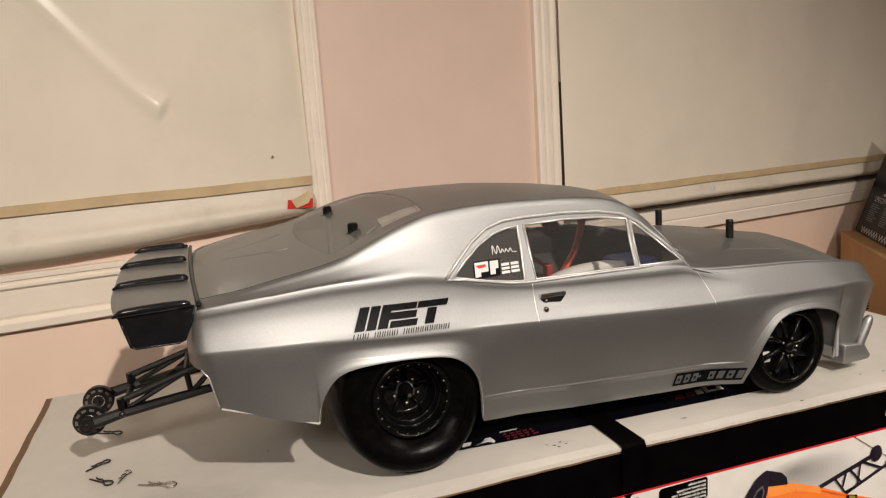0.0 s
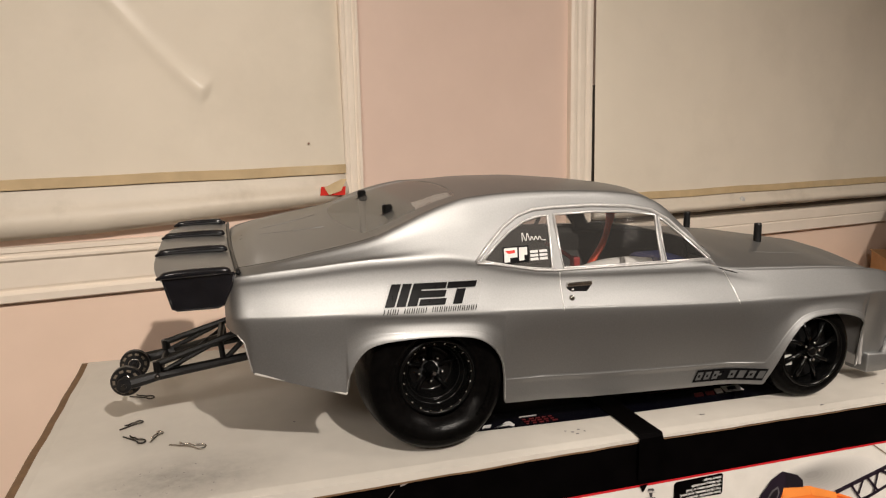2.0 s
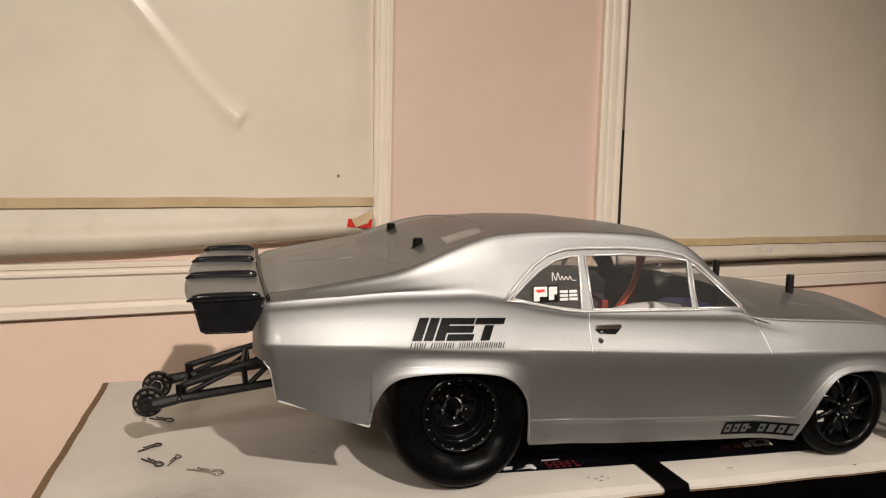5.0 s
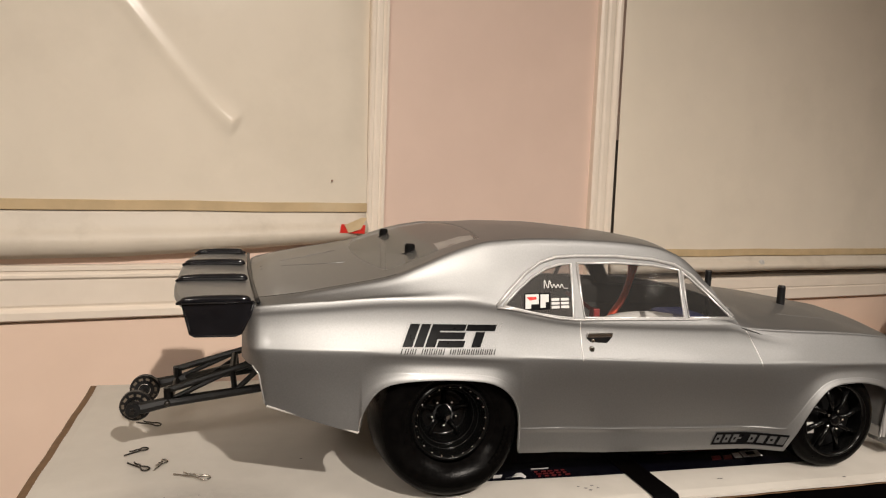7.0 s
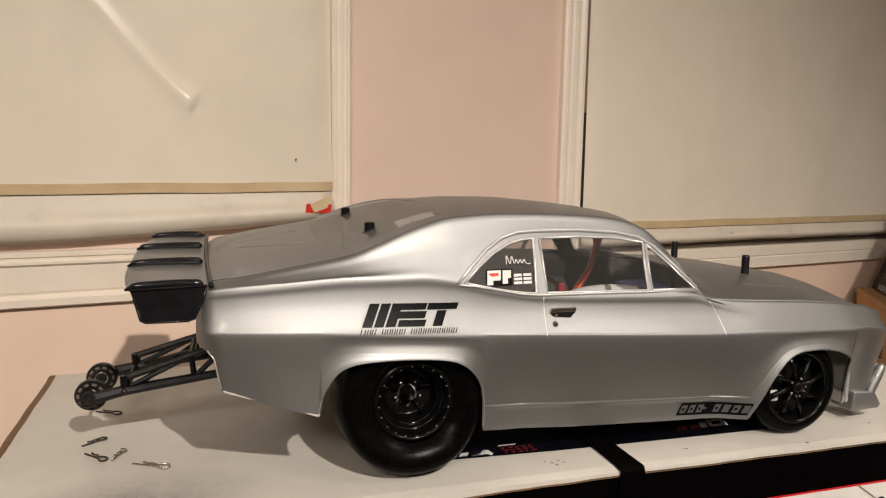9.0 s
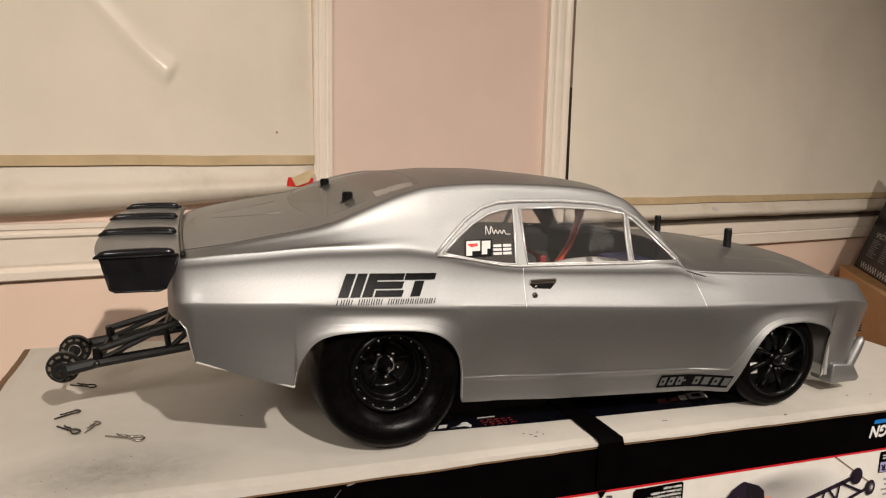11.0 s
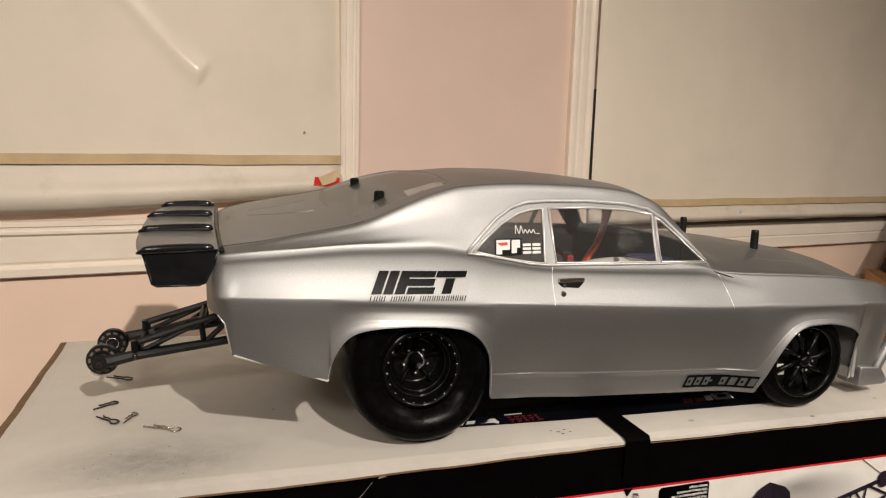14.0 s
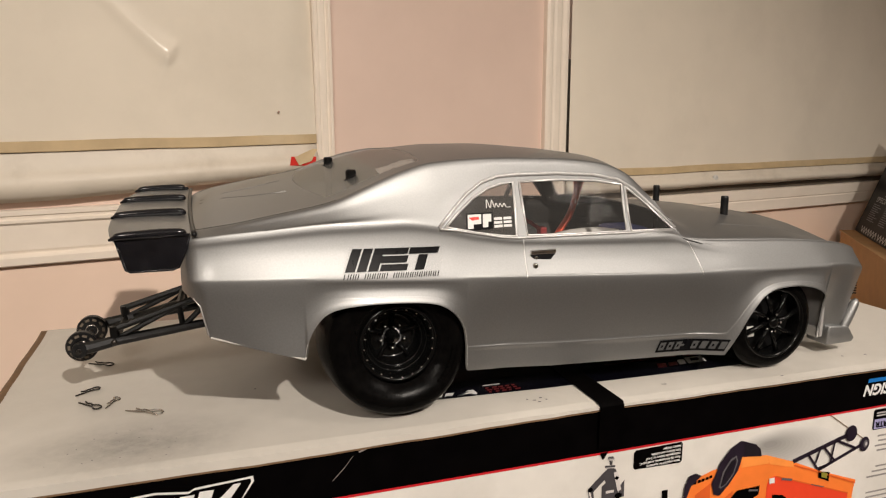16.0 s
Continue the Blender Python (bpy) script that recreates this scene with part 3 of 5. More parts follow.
front_print("black_tab", [[(0.1455, -0.0385), (0.1530, -0.0382), (0.1500, -0.0430), (0.1485, -0.0445)], slant(0.2034, 0.2086, -0.0980, -0.0790, -0.001)], BOX_BLACK, 3, "small black tab")
# printed orange truck, upside down, with its tyre and wheelie bar
# soft shade printed behind it, in thin steps from light to dark
for k in range(16):
    f = 1 - k / 17
    shade = material("shade_print", [c * (1 - 0.037 * (k + 1)) for c in (0.72, 0.695, 0.655)], 0.4, 0, 0.03, 30)
    front_print("print_shade", [disc(0.318 - 0.0009 * k, -0.066 + 0.0007 * k, 0.060 * f, 0.0235 * f, 40)], shade, 1 + 0.10 * (k + 1), "soft grey printed shade")
front_print("truck_body", [[(0.2190, -0.1100), (0.2241, -0.0882), (0.2323, -0.0742), (0.2487, -0.0692), (0.2560, -0.0684), (0.2757, -0.0615), (0.3015, -0.0644), (0.3299, -0.0749), (0.3607, -0.0886), (0.3999, -0.1030), (0.3984, -0.1108), (0.3950, -0.150), (0.219, -0.150)]], PRINT_ORANGE, 4, "orange printed truck body")
front_print("truck_facet", [[(0.2757, -0.0615), (0.3015, -0.0644), (0.3040, -0.0720), (0.2760, -0.0712)], [(0.3015, -0.0644), (0.3299, -0.0749), (0.3300, -0.0800), (0.3050, -0.0728)]], PRINT_AMBER, 5, "lighter orange printed facet")
front_print("truck_facet", [[(0.2360, -0.1200), (0.2330, -0.0880), (0.2470, -0.0800), (0.2480, -0.1000), (0.2560, -0.1000), (0.2700, -0.0900), (0.2660, -0.1200)]], PRINT_BURNT, 5, "darker orange printed facet")
front_print("truck_panel", [[(0.3040, -0.0905), (0.3076, -0.0852), (0.3126, -0.0846), (0.3921, -0.1135), (0.3929, -0.150), (0.3020, -0.150)]], PRINT_ORANGE_RED, 5, "red-orange shaded truck side")
front_print("truck_panel_edge", [bar(0.3300, -0.0775, 0.3990, -0.1052, 0.0012), bar(0.3120, -0.0846, 0.3921, -0.1138, 0.0010)], PRINT_BURNT, 6)
front_print("truck_trim", [[(0.2674, -0.0968), (0.2736, -0.0908), (0.2962, -0.0903), (0.2956, -0.0983), (0.2842, -0.1030), (0.2640, -0.1030)], [(0.3100, -0.1010), (0.3200, -0.1030), (0.3330, -0.1120), (0.3330, -0.150), (0.3095, -0.150)]] + [slant(x, x + 0.0026, z - 0.0024, z, 0.0004) for x, z in ((0.2306, -0.0759), (0.2345, -0.0751), (0.2380, -0.0745), (0.2418, -0.0738), (0.2452, -0.0730))], BOX_BLACK, 6, "black printed trim")
front_print("truck_mark", [bar(0.2850, -0.0925, 0.2945, -0.0940, 0.0016), bar(0.3180, -0.0880, 0.3290, -0.0905, 0.0020), bar(0.3500, -0.0985, 0.3640, -0.1030, 0.0008)], PRINT_GREY, 7)
front_print("truck_lamp", [[(0.3050, -0.0853), (0.3103, -0.0853), (0.3108, -0.0902), (0.3056, -0.0902)]], DECAL_WHITE, 7, "white printed lamp")
front_print("truck_catch", [[(0.3568, -0.0876), (0.3691, -0.0904), (0.3689, -0.0988), (0.3575, -0.0936)]], BOX_BLACK, 6, "black printed catch")
front_print("truck_catch_face", [[(0.3598, -0.0888), (0.3663, -0.0905), (0.3664, -0.0958), (0.3601, -0.0932)]], material("olive_print", (0.25, 0.22, 0.03), 0.4), 7, "olive printed catch")
front_print("printed_tyre", [[(0.2505, -0.0903), (0.2478, -0.0802), (0.2548, -0.0633), (0.2643, -0.0520), (0.2734, -0.0469), (0.2884, -0.0522), (0.2938, -0.0574), (0.2949, -0.0637), (0.2757, -0.0612), (0.2729, -0.0723), (0.2652, -0.0832), (0.2564, -0.0922)], [(0.2213, -0.0930), (0.2225, -0.0784), (0.2264, -0.0697), (0.2319, -0.0686), (0.2377, -0.0716), (0.2281, -0.0794), (0.2230, -0.0930)]], PRINT_PLUM, 7, "dark printed tyre")
front_print("printed_tread", [[(0.2765, -0.0490), (0.2880, -0.0530), (0.2930, -0.0580), (0.2938, -0.0625), (0.2780, -0.0604)]], PRINT_INK, 8, "blacker printed tread")
front_print("printed_rim", [[(0.2547, -0.0840), (0.2574, -0.0715), (0.2642, -0.0614), (0.2697, -0.0588), (0.2715, -0.0643), (0.2683, -0.0750), (0.2613, -0.0834), (0.2562, -0.0860)]], PRINT_GREY, 8, "grey printed rim")
front_print("printed_rim_face", [[(0.2560, -0.0830), (0.2588, -0.0718), (0.2648, -0.0628), (0.2690, -0.0608), (0.2700, -0.0648), (0.2670, -0.0744), (0.2608, -0.0822), (0.2570, -0.0842)]], PRINT_INK, 9)
front_print("printed_rim_spoke", [bar(0.2580, -0.0800, 0.2690, -0.0640, 0.0010), bar(0.2600, -0.0725, 0.2665, -0.0745, 0.0010)], PRINT_PLUM, 10)
bars = [(0.3288, -0.0744, 0.3850, -0.0588, 0.0040), (0.3570, -0.0865, 0.4010, -0.0705, 0.0030), (0.3440, -0.0700, 0.3560, -0.0855, 0.0018), (0.3570, -0.0665, 0.3530, -0.0800, 0.0018),
        (0.3600, -0.0655, 0.3730, -0.0800, 0.0020), (0.3720, -0.0625, 0.3690, -0.0815, 0.0018), (0.3735, -0.0620, 0.3960, -0.0725, 0.0022), (0.3560, -0.0855, 0.3640, -0.0840, 0.0030)]
front_print("printed_wheelie_bar", [bar(*b) for b in bars] + [disc(0.3889, -0.0578, 0.0062, 0.0074), disc(0.4052, -0.0700, 0.0052, 0.0068)], PRINT_PLUM, 5, "dark printed wheelie bar")
front_print("printed_wheel_hub", [disc(0.4058, -0.0698, 0.0024, 0.0034)], PRINT_GREY, 6)
front_print("printed_wheel_hub", [disc(0.4060, -0.0697, 0.0012, 0.0017)], PRINT_PALE, 7)

# feature badges and unreadable text lines
for k in range(5):
    x = 0.4130 + 0.0215 * k
    front_print("badge", [[(x + 0.0012, -0.0400), (x, -0.0412), (x, -0.0578), (x + 0.0012, -0.0590), (x + 0.0165, -0.0590), (x + 0.0177, -0.0578), (x + 0.0177, -0.0412), (x + 0.0165, -0.0400)]], BOX_BLACK, 2, "black feature badge")
    front_print("badge_field", [slant(x + 0.0012, x + 0.0165, -0.0582, -0.0492, 0)], material("badge_lilac", (0.32, 0.30, 0.50), 0.4) if k == 0 else bpy.data.materials["badge_lilac"], 3, "lilac badge field")
    if k == 0:
        lettering("RTR", x + 0.0088, on_box(-0.0537), 0.0072, kit_box, PRINT_NAVY, BOX_F - 0.0003, 180, "badge_word", bold=0.0002)
        front_print("badge_line", [slant(x + 0.0030, x + 0.0150, -0.0440, -0.0428, 0), slant(x + 0.0030, x + 0.0150, -0.0465, -0.0453, 0)], PRINT_PALE, 3)
        continue
    front_print("badge_mark", [disc(x + 0.0088, -0.0535, 0.0050, 0.0026), slant(x + 0.006, x + 0.013, -0.0530, -0.0505, 0)], PRINT_NAVY, 4, "navy badge mark")
    front_print("badge_line", [slant(x + 0.0030, x + 0.0150, -0.0440, -0.0428, 0), slant(x + 0.0030, x + 0.0150, -0.0465, -0.0453, 0)], PRINT_PALE, 3)
random.seed(4)
front_print("text_line", [slant(0.520 - ln, 0.520, z, z + 0.0016, 0) for z, ln in [(-0.0660 - 0.0046 * k - (0.006 if k > 4 else 0) - (0.006 if k > 8 else 0), 0.108 * random.uniform(0.9, 1.0) if k not in (4, 8) else 0.06) for k in range(14)]], TEXT_GREY, 2, "line of small grey text")
front_print("panel_scuff", [bar(0.365, -0.0385, 0.408, -0.068, 0.0007)], BOX_BROWN, 3)

# printed strip on the top panel
top_print("printed_strip", [[(0.004, -0.1095), (0.120, -0.1150), (0.325, -0.1185), (0.325, 0.04), (0.004, 0.04)]], PRINT_NAVY, 1, "glossy navy printed strip")
top_print("strip_logo", [slant(0.0300, 0.0365, -0.1085, -0.1030, 0.003), slant(0.0390, 0.0455, -0.1080, -0.1025, 0.003), [(0.0480, -0.1090), (0.0525, -0.1090), (0.0600, -0.1015), (0.0640, -0.1015), (0.0655, -0.1085), (0.0635, -0.1115), (0.0605, -0.1085), (0.0560, -0.1085)]], DECAL_WHITE, 2, "white logo shapes")
random.seed(21)
top_print("strip_red_text", [slant(x, x + random.uniform(0.0022, 0.0050), -0.1030 - 0.0040 * k, -0.1006 - 0.0040 * k, 0.001) for k in range(3) for x in (0.0740, 0.0795, 0.0850, 0.0905, 0.0960)], STRIP_RED, 2, "dark red unreadable text")
top_print("strip_white_text", [slant(0.0735, 0.0880, -0.0975, -0.0955, 0.001)], PRINT_PALE, 2)
top_print("strip_numeral", [slant(0.2300, 0.2385, -0.1040, -0.0960, 0.004), slant(0.2410, 0.2495, -0.1040, -0.0960, 0.004)], STRIP_RED, 2, "dark red numeral shape")
top_print("strip_numeral_white", [slant(0.2520, 0.2590, -0.1030, -0.0930, 0.004), [(0.2610, -0.1030), (0.2790, -0.1030), (0.2830, -0.0900), (0.2650, -0.0900)]], DECAL_WHITE, 2, "white numeral shapes")
top_print("strip_numeral_ground", [[(0.2660, -0.0995), (0.2745, -0.0995), (0.2770, -0.0935), (0.2685, -0.0935)]], PRINT_NAVY, 3)
top_print("strip_pink_wedge", [[(0.2680, -0.0870), (0.2820, -0.0870), (0.2700, -0.0790)], slant(0.1900, 0.2620, -0.0850, -0.0835, 0)], STRIP_RED, 2, "red stripe and wedge")
# black adhesive tape over the edge
bm = bmesh.new()
prof = [(0.0, BOX_H + 0.0010), (-0.10, BOX_H + 0.0010), (-0.1555, BOX_H + 0.0009), (-0.1583, BOX_H - 0.0012), (-0.1588, BOX_H - 0.0085), (-0.1580, BOX_H - 0.034)]
rows = [[bm.verts.new((x + (0.002 if k < 1 else 0) + 0.0004 * math.sin(k * 3 + x * 90), y, z)) for x in (0.1435, 0.1640)] for k, (y, z) in enumerate(prof)]
for p, q in zip(rows, rows[1:]):
    bm.faces.new((p[0], p[1], q[1], q[0]))
part("adhesive_tape", bm, BOX_BLACK, kit_box, "black adhesive tape strap")
# scuffs and specks on the top panel
random.seed(11)
specks = []
for k in range(34):
    x, y, r = random.gauss(-0.180, 0.026), random.gauss(-0.122, 0.015), random.uniform(0.00025, 0.0006)
    if y > -0.152:
        specks.append([(x + r * random.uniform(0.6, 1.6) * math.cos(a), y + r * random.uniform(0.6, 1.2) * math.sin(a)) for a in (0, 1.2, 2.4, 3.7, 5)])
for x, y in ((0.212, -0.136), (0.214, -0.1365), (0.097, -0.131), (0.102, -0.134), (0.108, -0.131), (0.111, -0.135), (0.104, -0.1375), (0.316, -0.150), (0.402, -0.128), (0.425, -0.131), (-0.098, -0.047)):
    r = 0.0013
    specks.append([(x + r * random.uniform(0.5, 1.5) * math.cos(a), y + r * random.uniform(0.4, 1.0) * math.sin(a)) for a in (0, 1.2, 2.4, 3.7, 5)])
top_print("speck", specks, PRINT_GREY, 1, "dark specks and scuffs")

# ---------------------------------------------------------------- the model car
# car axes: x ahead, y to its left, z up, from the ground under the rear axle
car = thing("model_car", "silver radio-controlled drag car with black wheels and wheelie bar", "model car", pose(0, 0, TOP, 0, 0, CAR_YAW))

TAIL, NOSE = -0.141, 0.431


def nose_map(x):
    """Draws the nose out a little."""
    return x if x < 0.385 else 0.385 + (x - 0.385) * 0.037 / 0.046


z_mid = steady_curve([-0.141, -0.120, -0.09, -0.06, -0.04, -0.02, 0.0, 0.03, 0.07, 0.10, 0.14, 0.18, 0.205, 0.22, 0.236, 0.248, 0.256, 0.275, 0.30, 0.327, 0.36, 0.39, 0.412, 0.422],
                     [0.136, 0.1440, 0.1480, 0.1530, 0.1575, 0.1645, 0.1725, 0.1812, 0.1858, 0.1858, 0.1830, 0.1785, 0.1735, 0.1620, 0.1440, 0.1310, 0.1278, 0.1268, 0.1256, 0.1225, 0.1185, 0.1130, 0.1074, 0.0965])
y_edge = steady_curve([-0.141, -0.125, -0.10, -0.037, -0.017, 0.003, 0.03, 0.07, 0.18, 0.21, 0.232, 0.25, 0.30, 0.35, 0.38, 0.402, 0.413, 0.422],
                      [0.094, 0.110, 0.1170, 0.1170, 0.1150, 0.1120, 0.1085, 0.1050, 0.0975, 0.1008, 0.1215, 0.1245, 0.1260, 0.1255, 0.1228, 0.1180, 0.1115, 0.0950])
z_edge = steady_curve([-0.141, -0.1329, -0.1219, -0.1035, -0.0848, -0.0658, -0.0465, -0.0386, -0.0268, -0.0068, 0.010, 0.03, 0.07, 0.13, 0.17, 0.19, 0.21, 0.225, 0.2325, 0.240, 0.25, 0.275, 0.30, 0.325, 0.35, 0.37, 0.39, 0.404, 0.413, 0.422],
                      [0.1333, 0.1362, 0.1387, 0.1419, 0.1453, 0.1485, 0.1522, 0.1546, 0.1590, 0.1668, 0.1724, 0.1768, 0.1786, 0.1768, 0.1726, 0.1660, 0.1495, 0.1275, 0.1162, 0.1148, 0.1140, 0.1128, 0.1116, 0.1103, 0.1082, 0.1058, 0.1022, 0.0975, 0.0915, 0.0825])
y_sh = steady_curve([-0.141, -0.137, -0.13, -0.11, -0.05, 0.03, 0.10, 0.22, 0.30, 0.36, 0.39, 0.409, 0.418, 0.422], [0.112, 0.1215, 0.1262, 0.1290, 0.1300, 0.1294, 0.1274, 0.1258, 0.1270, 0.1280, 0.1240, 0.1175, 0.108, 0.094])
z_sh = steady_curve([-0.141, -0.131, -0.0945, -0.04, 0.0, 0.03, 0.06, 0.0957, 0.175, 0.224, 0.25, 0.30, 0.34, 0.37, 0.39, 0.413, 0.422], [0.1285, 0.1317, 0.1348, 0.1379, 0.1379, 0.1340, 0.1265, 0.1212, 0.1172, 0.1151, 0.1110, 0.1045, 0.0982, 0.0948, 0.0918, 0.0860, 0.0790])
y_cr = steady_curve([-0.141, -0.1375, -0.132, -0.12, -0.08, 0.0, 0.1, 0.3, 0.36, 0.39, 0.408, 0.417, 0.422], [0.118, 0.1270, 0.1318, 0.1345, 0.1380, 0.1390, 0.1380, 0.1385, 0.1375, 0.1330, 0.1270, 0.1175, 0.104])
z_cr = steady_curve([-0.141, -0.065, 0.0, 0.035, 0.09, 0.24, 0.386, 0.422], [0.1090, 0.1060, 0.1015, 0.0993, 0.0965, 0.0887, 0.0850, 0.0760])
TAIL_CUT = [(-0.141, 0.1000), (-0.134, 0.0968), (-0.1300, 0.0915), (-0.1262, 0.0722), (-0.1250, 0.0704), (-0.0668, 0.0520)]
REAR_ARCH = [(-0.0662, 0.0532), (-0.0636, 0.0655), (-0.0565, 0.0776), (-0.0475, 0.0840), (-0.0315, 0.0868), (-0.005, 0.0868), (0.0210, 0.0840), (0.0347, 0.0770), (0.0432, 0.0652), (0.0466, 0.0515), (0.0476, 0.0320)]
FRONT_ARCH = [(0.2720, 0.0190), (0.2786, 0.0314), (0.2878, 0.0504), (0.2975, 0.0643), (0.3082, 0.0706), (0.3195, 0.0723), (0.3371, 0.0721), (0.3557, 0.0676), (0.3660, 0.0606), (0.3708, 0.0500), (0.3720, 0.0190)]


def rising(points):
    """Points with x forced to grow, so that they can be read as heights over x."""
    out = []
    for x, z in points:
        out.append((max(x, out[-1][0] + 1e-5) if out else x, z))
    return out


BOTTOM = TAIL_CUT + [(float(x), float(z)) for x, z in smooth_line(REAR_ARCH, 6)] + [(0.0484, 0.0302), (0.0700, 0.0262), (0.1200, 0.0226), (0.2000, 0.0196), (0.2710, 0.0174)] + [(float(x), float(z)) for x, z in smooth_line(FRONT_ARCH, 6)] + [(0.3730, 0.0230), (0.3940, 0.0235), (0.3990, 0.0255), (0.4060, 0.0360), (0.4140, 0.0470), (0.4220, 0.0540)]
BOTTOM = rising(BOTTOM)
bx, bz = zip(*BOTTOM)


def z_low(x):
    return float(np.interp(x, bx, bz))


def arch_nearness(x):
    """1 over a wheel opening, 0 along the sills."""
    r = 1 - min(1.0, max(0.0, (abs(x + 0.010) - 0.036) / (0.060 if x > 0 else 0.085)))
    f = 1 - min(1.0, max(0.0, (abs(x - 0.322) - 0.034) / 0.055))
    t = max(r, f)
    return t * t * t * (10 - 15 * t + 6 * t * t)


def section(x):
    """Half outline of the body at x, from the crown to the lower edge, as (half width, height)."""
    x = nose_map(x)
    ze, ye, zs, ys, zm, ym, zb, zc = z_edge(x), y_edge(x), z_sh(x), y_sh(x), z_cr(x), y_cr(x), z_low(x), z_mid(x)
    a = arch_nearness(x)
    low = min(zm - 0.004, zb)
    w = min(1.0, max(0.0, (-0.025 - x) / 0.04))   # behind the rear wheel
    n = min(1.0, max(0.0, (x - 0.378) / 0.026))   # the nose stands upright
    tuck = 1.0 + (0.85 - 0.70 * n * n * (3 - 2 * n) if x > 0 else 0.55 - 1.15 * w) * (1 - a)
    a *= 0.5 + 0.5 * min(1.0, max(0.0, (low - 0.016) / 0.045))
    def down(f):
        return zm - f * (zm - low)
    zr = z_mid(x) - ze
    r = min(1.0, max(0.0, (x - 0.044) / 0.02), max(0.0, (0.2725 - x) / 0.03)) if 0.044 < x < 0.2725 else 0.0   # sill ridge only between the wheels
    h = min(1.0, max(0.0, (x - 0.280) / 0.03)) * min(1.0, max(0.0, (0.412 - x) / 0.03))   # raised middle of the bonnet
    fall = min(1.0, max(0.0, (x - 0.335) / 0.060))   # the bonnet sinks between the wings towards the nose
    fall = 0.0045 * fall * fall * (3 - 2 * fall)
    def crown(u, drop, hood_drop):
        return (u * ye, (zc - drop * zr) * (1 - h) + h * (zc - hood_drop) - fall * min(1.0, u / 0.7))
    pts = [(0, zc), crown(0.35, 0.09, 0.10 * zr), crown(0.70 - 0.06 * h, 0.44, 0.46 * zr), crown(0.93, 0.84, 0.88 * zr), (ye, ze)]
    side = [(ye + 0.33 * (ys - ye), ze + 0.36 * (zs - ze)), (ye + 0.70 * (ys - ye), ze + 0.70 * (zs - ze)), (ys - 0.0012, zs + 0.0035), (ys, zs),
            (ys + 0.02 * (ym - ys), zs - 0.15 * (zs - zm)), (ys + 0.23 * (ym - ys), zs - 0.41 * (zs - zm)), (ys + 0.57 * (ym - ys), zs - 0.68 * (zs - zm)), (ys + 0.88 * (ym - ys), zs - 0.90 * (zs - zm))]
    g = min(1.0, max(0.0, (x - 0.205) / 0.085))   # the front wing is one round sweep
    g = g * g * g * (10 - 15 * g + 6 * g * g)
    cy, cz = ye + 0.42 * (ym - ye), ze - 0.40 * (ze - zm)
    for k, (py, pz) in enumerate(side):
        u = (k + 1) / 9
        sy, sz = (1 - u) ** 2 * ye + 2 * u * (1 - u) * cy + u * u * ym, (1 - u) ** 2 * ze + 2 * u * (1 - u) * cz + u * u * zm
        pts.append((py + g * (sy - py), pz + g * (sz - pz)))
    a *= 1 - 0.22 * w * w * (3 - 2 * w)
    drops = [0.15 + 0.05 * a, 0.42, 0.70, 0.745, 0.80, 0.93, 1.0]
    outs = [-0.0008 * tuck + 0.0004 * a, -0.0034 * tuck + 0.0031 * a, -0.0060 * tuck + 0.0071 * a, -0.0064 * tuck + 0.0079 * a + 0.0009 * r,
            -0.0069 * tuck + 0.0088 * a + 0.0006 * r, -0.0080 * tuck + 0.0110 * a + 0.0022 * r, -0.0083 * tuck + 0.0116 * a + 0.0022 * r]
    pull = min(1.0, max(0.0, (x - 0.364) / 0.012))   # the panel before the front wheel draws in downwards
    pull *= 1 - min(1.0, max(0.0, (x - 0.384) / 0.020))
    outs = [o - 0.0070 * pull * pull * (3 - 2 * pull) * d for o, d in zip(outs, drops)]
    even = [0.17, 0.33, 0.48, 0.62, 0.75, 0.88, 1.0]
    outs = [(1 - w) * o + w * e for o, e in zip(outs, np.interp(even, drops, outs))]
    drops = [(1 - w) * d + w * e for d, e in zip(drops, even)]
    pts += [(ym - 0.0001, zm - 0.0002)] + [(float(ym + o), down(f)) for f, o in zip(drops, outs)]
    return pts


def lean(x, y, z):
    """Lifts the tail's far side, shaped to fit the camera's view."""
    f = min(1.0, max(0.0, (0.050 - x) / 0.080))
    return 0.024 * (y + 0.117) * f * f * (3 - 2 * f) * min(1.0, max(0.0, (z - 0.10) / 0.03))


def section_line(x):
    return smooth_line(section(x), 4)


def side_y(x, z):
    """The body's side at x and height z, below the roof edge."""
    line = section_line(x)[16:]
    zs = [p[1] for p in line]
    for p, q in zip(line, line[1:]):
        if (p[1] - z) * (q[1] - z) <= 0 and abs(p[1] - q[1]) > 1e-9:
            t = (z - p[1]) / (q[1] - p[1])
            return -(p[0] + t * (q[0] - p[0]))
    return -(line[-1][0] if z < zs[-1] else line[0][0])


stations = set(np.linspace(TAIL, NOSE, 130).round(5)) | {round(v, 5) for v in bx}
for a, b in zip(BOTTOM, BOTTOM[1:]):
    steps = int(abs(a[1] - b[1]) / 0.003)
    for k in range(1, steps):
        stations.add(round(a[0] + (b[0] - a[0]) * k / steps, 5))
stations |= {round(TAIL + v, 5) for v in (0.0006, 0.0015, 0.003, 0.005)} | {round(NOSE - v, 5) for v in (0.0005, 0.0012, 0.0025, 0.0045)}
stations = sorted(stations)
bm = bmesh.new()
rings = []
for x in stations:
    half = section_line(x)
    rings.append([bm.verts.new((x, y, z + lean(x, y, z))) for y, z in half[::-1]] + [bm.verts.new((x, -y, z + lean(x, -y, z))) for y, z in half[1:]])
count = len(rings[0])
